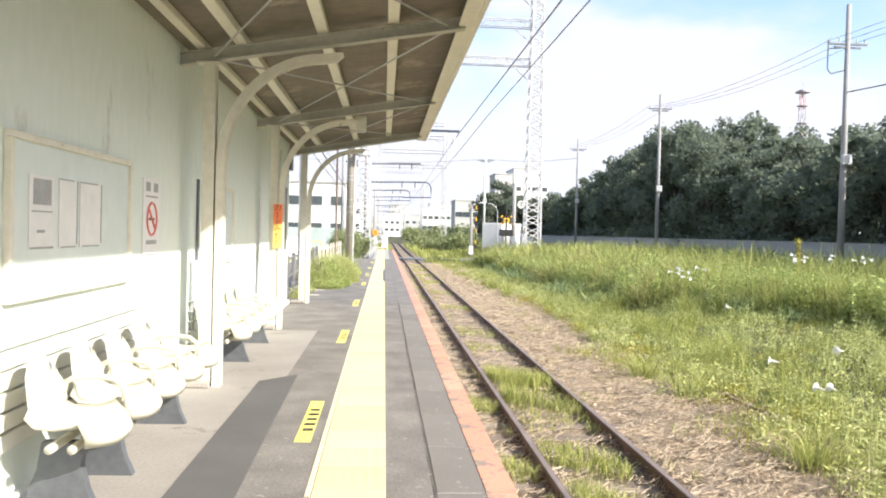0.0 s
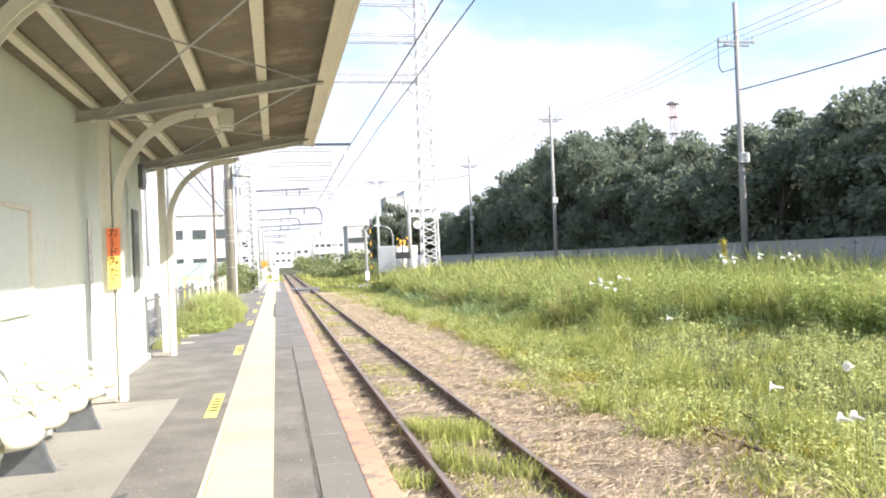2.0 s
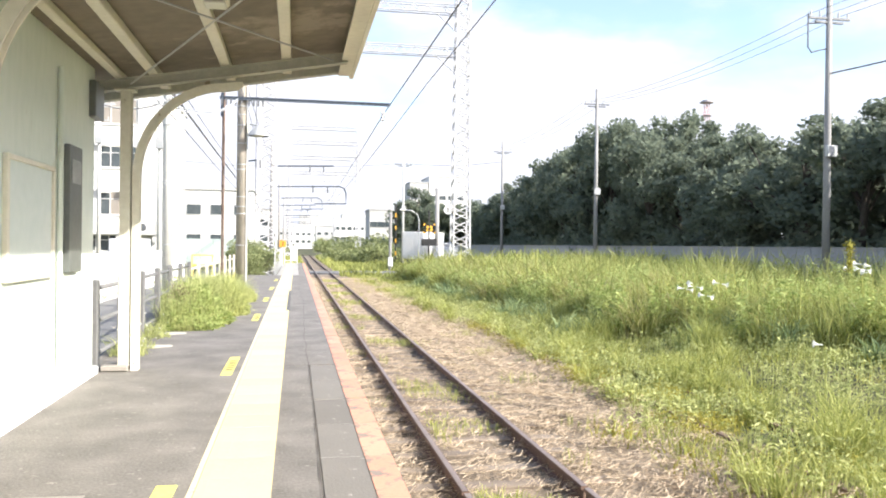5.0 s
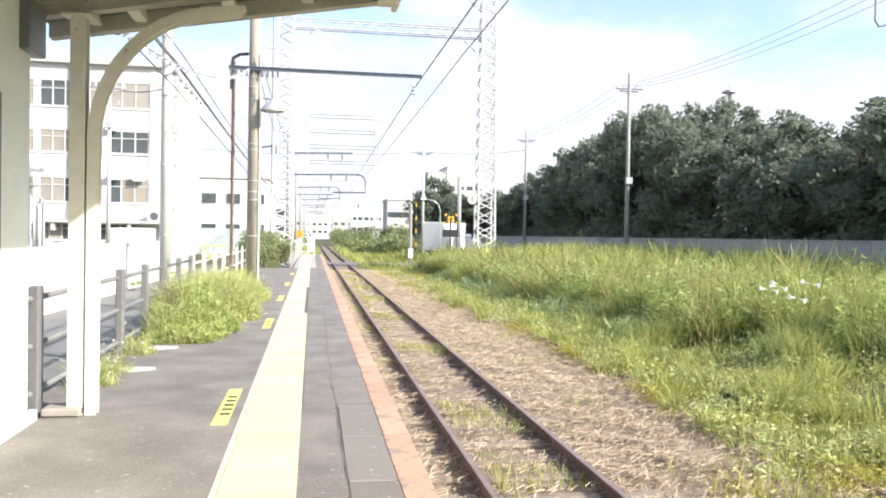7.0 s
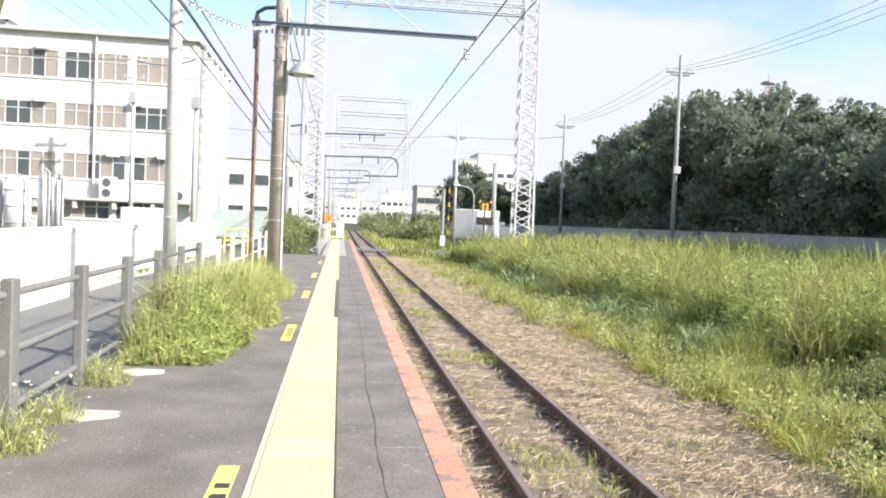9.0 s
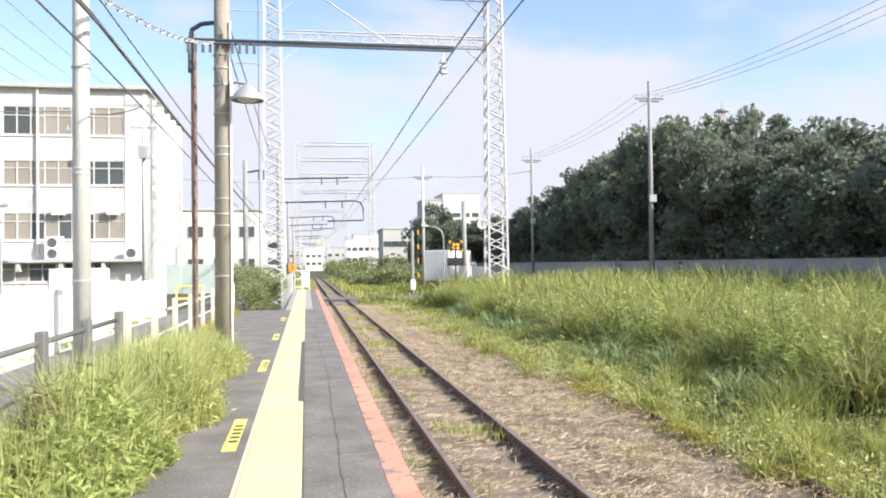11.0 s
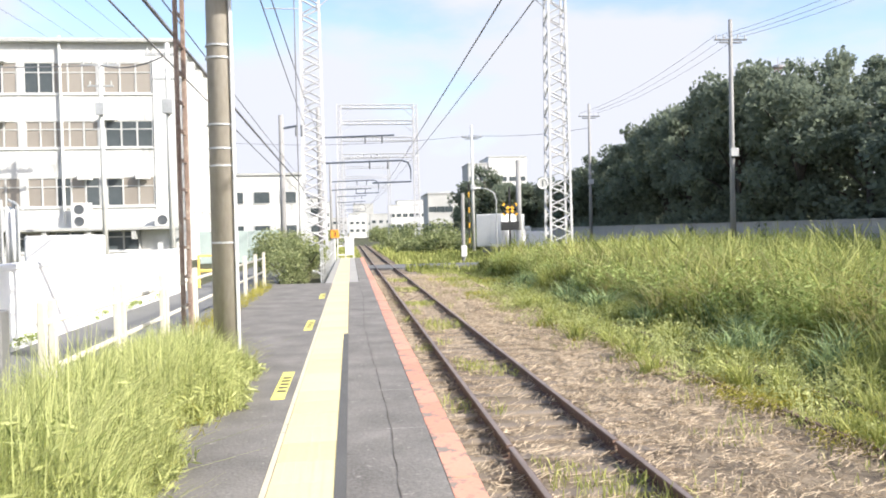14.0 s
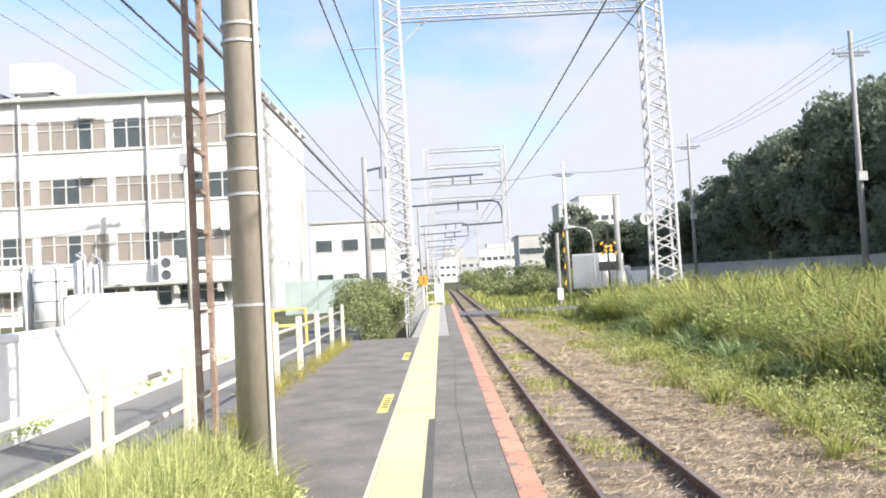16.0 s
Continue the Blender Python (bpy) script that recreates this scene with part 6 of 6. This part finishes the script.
weed_stand(60, -2.42, -2.24, 21.6, 22.1, lambda x, y: 0.6 + 0 * x, "withered brown weed among the platform grass", 0.06, STRAW_DARK, 0.2)
tagged(from_arrays("weeds", v, f, GRASS_YELLOW), "dry straggling stalks at the weeds' edge", "weeds", kind="stuff")
fence_foot = lambda x, y: np.clip((-2.2 - x) / 0.15, 0, 1) * np.clip(smooth_noise(y * 0 + 1.0, y, 0.3, 2.0) * 1.6, 0, 1)
weed_stand(170, -2.6, -2.2, 18.0, 20.6, lambda x, y: 0.2 * fence_foot(x, y), "small weeds at the fence foot", 0.035, FRESH, 0.3)
x, y = RNG.uniform(-2.6, -2.2, 1500), RNG.uniform(18.0, 20.6, 1500)
k = fence_foot(x, y) > 0.15
x, y = x[k], y[k]
v, f = blades(x, y, np.zeros(len(x)) - 0.01, 0.26 * fence_foot(x, y) * RNG.uniform(0.6, 1.4, len(x)), RNG.uniform(0.004, 0.008, len(x)), RNG.uniform(0.3, 1.3, len(x)), 0.1)
tagged(from_arrays("weeds", v, f, FRESH), "small arching grass at the fence foot", "weeds", kind="stuff")
k = RNG.random(len(x)) < 0.07
c = np.stack([x[k], y[k], 0.06 + 0.26 * fence_foot(x[k], y[k])], 1)
v, f = leaves(c, 0.03, 0.6)
tagged(from_arrays("weed_flowers", v, f, LILY), "tiny white flower heads above the fence weeds", "flowers", kind="stuff")
weed_stand(300, -2.75, -2.5, 29.6, 40, lambda x, y: 0.3 * (0.6 + 0.6 * smooth_noise(x, y, 0.8)), "small weeds at the cream fence foot", 0.04, GRASS_YELLOW, 0.25)
weed_stand(220, -4.85, -4.6, 14, 40, lambda x, y: 0.16 * (0.4 + 0.7 * smooth_noise(x, y, 1.2)), "small weeds at the white wall foot", 0.06)


def bush(x, y, z, rx, ry, h, n, label, size=0.12):
    t = thing("bush", (x, y, z), label, "bush")
    b = B()
    cs = []
    rng = np.random.default_rng(int(abs(x * 10 + y)))
    for i in range(14):
        a = rng.uniform(0, 6.28)
        r = math.sqrt(rng.random()) * 0.8
        c = np.array([x + rx * r * math.cos(a), y + ry * r * math.sin(a), z + h * rng.uniform(0.08, 0.82)])
        tube(b, [(x + (c[0] - x) * 0.2, y + (c[1] - y) * 0.2, z), ((x + c[0]) / 2, (y + c[1]) / 2, (z + c[2]) / 2), tuple(c)], 0.02, 5)
        d = rng.normal(size=(n // 14, 3))
        d /= np.linalg.norm(d, axis=1)[:, None]
        cs.append(c + d * (0.32 * min(rx, h) * (0.4 + 0.8 * rng.random(n // 14)))[:, None])
    part("branchwork", b, BARK, t)
    v, f = leaves(np.concatenate(cs), size, 0.5)
    o = from_arrays("foliage", v - np.array([x, y, z]), f, BUSH)
    o.parent = t
    return t


bush(-2.3, 43.0, -0.2, 1.0, 1.9, 1.3, 9000, "dark green bush crowding the platform end fence", 0.075)
bush(-2.7, 46.5, -0.2, 1.1, 2.2, 1.75, 9000, "taller green bush behind the platform end fence", 0.08)
for x, y, h in ((5.5, 100, 1.8), (7.5, 96, 2.2), (9.5, 104, 2.4), (4.2, 112, 2.0), (11.5, 98, 2.2), (13.5, 106, 2.6), (6.5, 122, 2.4), (-4.5, 92, 2.0), (-6, 84, 1.6)):
    bush(x, y, -1.0, 2.2, 2.2, h, 1800, "green bush beside the railway past the crossing", 0.3)


for i in range(26):
    yy = 130 + 7.0 * i
    bush(RNG.uniform(4.5, 16) if i % 3 else RNG.uniform(-9, -4), yy, -1.0, 3.0, 3.0, float(RNG.uniform(2.0, 4.2)), 700, "distant green bush beside the railway", 0.5)
for i, (x0, x1, yy, top) in enumerate(((-7.5, -1.5, 330, 7), (-1, 6, 345, 9), (7, 15, 320, 8), (16, 27, 300, 12), (-22, -9, 310, 11), (28, 45, 330, 15), (1, 10, 380, 14))):
    plain_house("house", x0, x1, yy, yy + 10, top, (1.5, 4.6), 3, "pale distant building at the end of the line", PLASTER if i % 2 else PLASTER_GREY)


# ---- lilies on the bank ----
def lily(x, y, top, heads):
    z0 = float(ground_z(x, y))
    t = thing("lily", (x, y, z0), "white trumpet lily on a tall stem", "flower", "lilies on the bank")
    b = B()
    tube(b, [(x, y, z0), (x + 0.02, y, (z0 + top) / 2), (x, y, top)], 0.008, 5)
    part("stem", b, GRASS, t)
    for i in range(heads):
        a = 2.6 + 0.9 * math.sin(5 * x + 3 * i) + (math.pi if i % 2 else 0.0)
        d = Vector((math.cos(a), math.sin(a), 0.12 - 0.3 * (i % 2))).normalized()
        p = Vector((x, y, top)) + d * 0.03
        b = B()
        side = d.cross(Vector((0, 0, 1))).normalized()
        up = side.cross(d)
        rings = []
        for s, r in ((0, 0.007), (0.08, 0.015), (0.115, 0.028), (0.135, 0.054)):
            rings.append([b.verts.new(p + d * (s - (0.012 if (q % 2 and r > 0.05) else 0)) + r * (side * math.cos(q * math.pi / 6) + up * math.sin(q * math.pi / 6))) for q in range(12)])
        for ra_, rb_ in zip(rings, rings[1:]):
            for q in range(12):
                b.faces.new((ra_[q], ra_[(q + 1) % 12], rb_[(q + 1) % 12], rb_[q]))
        smooth(part("bloom", b, LILY, t))


random.seed(21)
for x, y, top in ((4.75, 11.8, -0.42), (4.55, 11.7, -0.4), (4.4, 12.5, -0.2), (5.3, 12.6, -0.05), (6.86, 19.4, -0.1), (7.9, 25.2, 0.5), (8.1, 25.5, 0.42), (7.6, 25.0, 0.4), (8.3, 24.8, 0.52), (7.7, 24.3, 0.3), (9.98, 22.6, 1.0), (10.2, 22.9, 0.9), (9.8, 22.2, 0.85), (10.6, 23.1, 0.95), (11.1, 22.8, 0.9), (11.4, 23.2, 1.0), (11.9, 23.0, 0.9), (12.4, 23.4, 0.95), (10.9, 24.1, 0.85)):
    lily(x, y, top, 1 if y < 20 else random.randint(1, 2))
plume = thing("seed_plume", (10.7, 23.9, -0.4), "tall yellow seed head standing above the grass", "plant")
b = B()
tube(b, [(10.7, 23.9, -0.4), (10.72, 23.9, 1.0), (10.7, 23.9, 1.5)], 0.012, 5)
part("stem", b, GRASS, plume)
c = np.stack([RNG.normal(size=260) * 0.045, RNG.normal(size=260) * 0.045, RNG.uniform(1.2, 1.85, 260)], 1)
v, f = leaves(c, 0.07, 0.5)
o = tagged(from_arrays("seed_head", v, f, GRASS_YELLOW), kind="stuff")
o.parent = plume

# ---- platform pieces ----
b = B()
box(b, -0.43, 0.0, -0.446, 0.446, -0.16, 0.0, 0.006)
slab_me = mesh_of("edge_slab", b, SLAB)
b = B()
box(b, -0.165, -0.004, -0.447, 0.447, -0.005, 0.004)
paint_me = mesh_of("coral_stripe", b, CORAL)
b = B()
for i in range(9):
    xa = -0.43 + 0.027 * i
    o1, o2 = 0.004 * math.sin(i * 2.1), 0.004 * math.sin((i + 1) * 2.1)
    b.faces.new([b.verts.new(q) for q in ((xa, 0.444 + o1, 0.0025), (xa + 0.027, 0.444 + o2, 0.0025), (xa + 0.027, 0.452 + o2, 0.0025), (xa, 0.452 + o1, 0.0025))])
bmesh.ops.remove_doubles(b, verts=b.verts, dist=0.0001)
joint_me = mesh_of("mortar_line", b, CONCRETE)
random.seed(9)
for i in range(84):
    y = -13.5 + 0.9 * i
    s = shared("edge_slab", slab_me, (-0.02 + 1.3, y - 20, random.uniform(-0.004, 0.003)), plat)
    s.location.x += random.uniform(-0.003, 0.001)
    shared("coral_stripe", paint_me, (0, 0, 0), s)
    shared("mortar_line", joint_me, (0, random.uniform(-0.012, 0.0), 0), s)
for i in range(13):
    shared("mortar_line", joint_me, (-0.02 + 1.3, 17.9 + 1.8 * i + random.uniform(-0.3, 0.3) - 20, 0.0045), plat)
b = B()
box(b, -0.19, 0.19, -0.197, 0.197, -0.02, 0.005)
for i in range(6):
    xx = -0.15 + 0.06 * i
    box(b, xx - 0.011, xx + 0.011, -0.18, 0.18, 0.0045, 0.0066)
tile_me = mesh_of("tactile_tile", b, YELLOW)
for i in range(180):
    shared("tactile_tile", tile_me, (-0.905 + 1.3, -9.8 + 0.4 * i - 20, random.uniform(-0.001, 0.001)), plat)
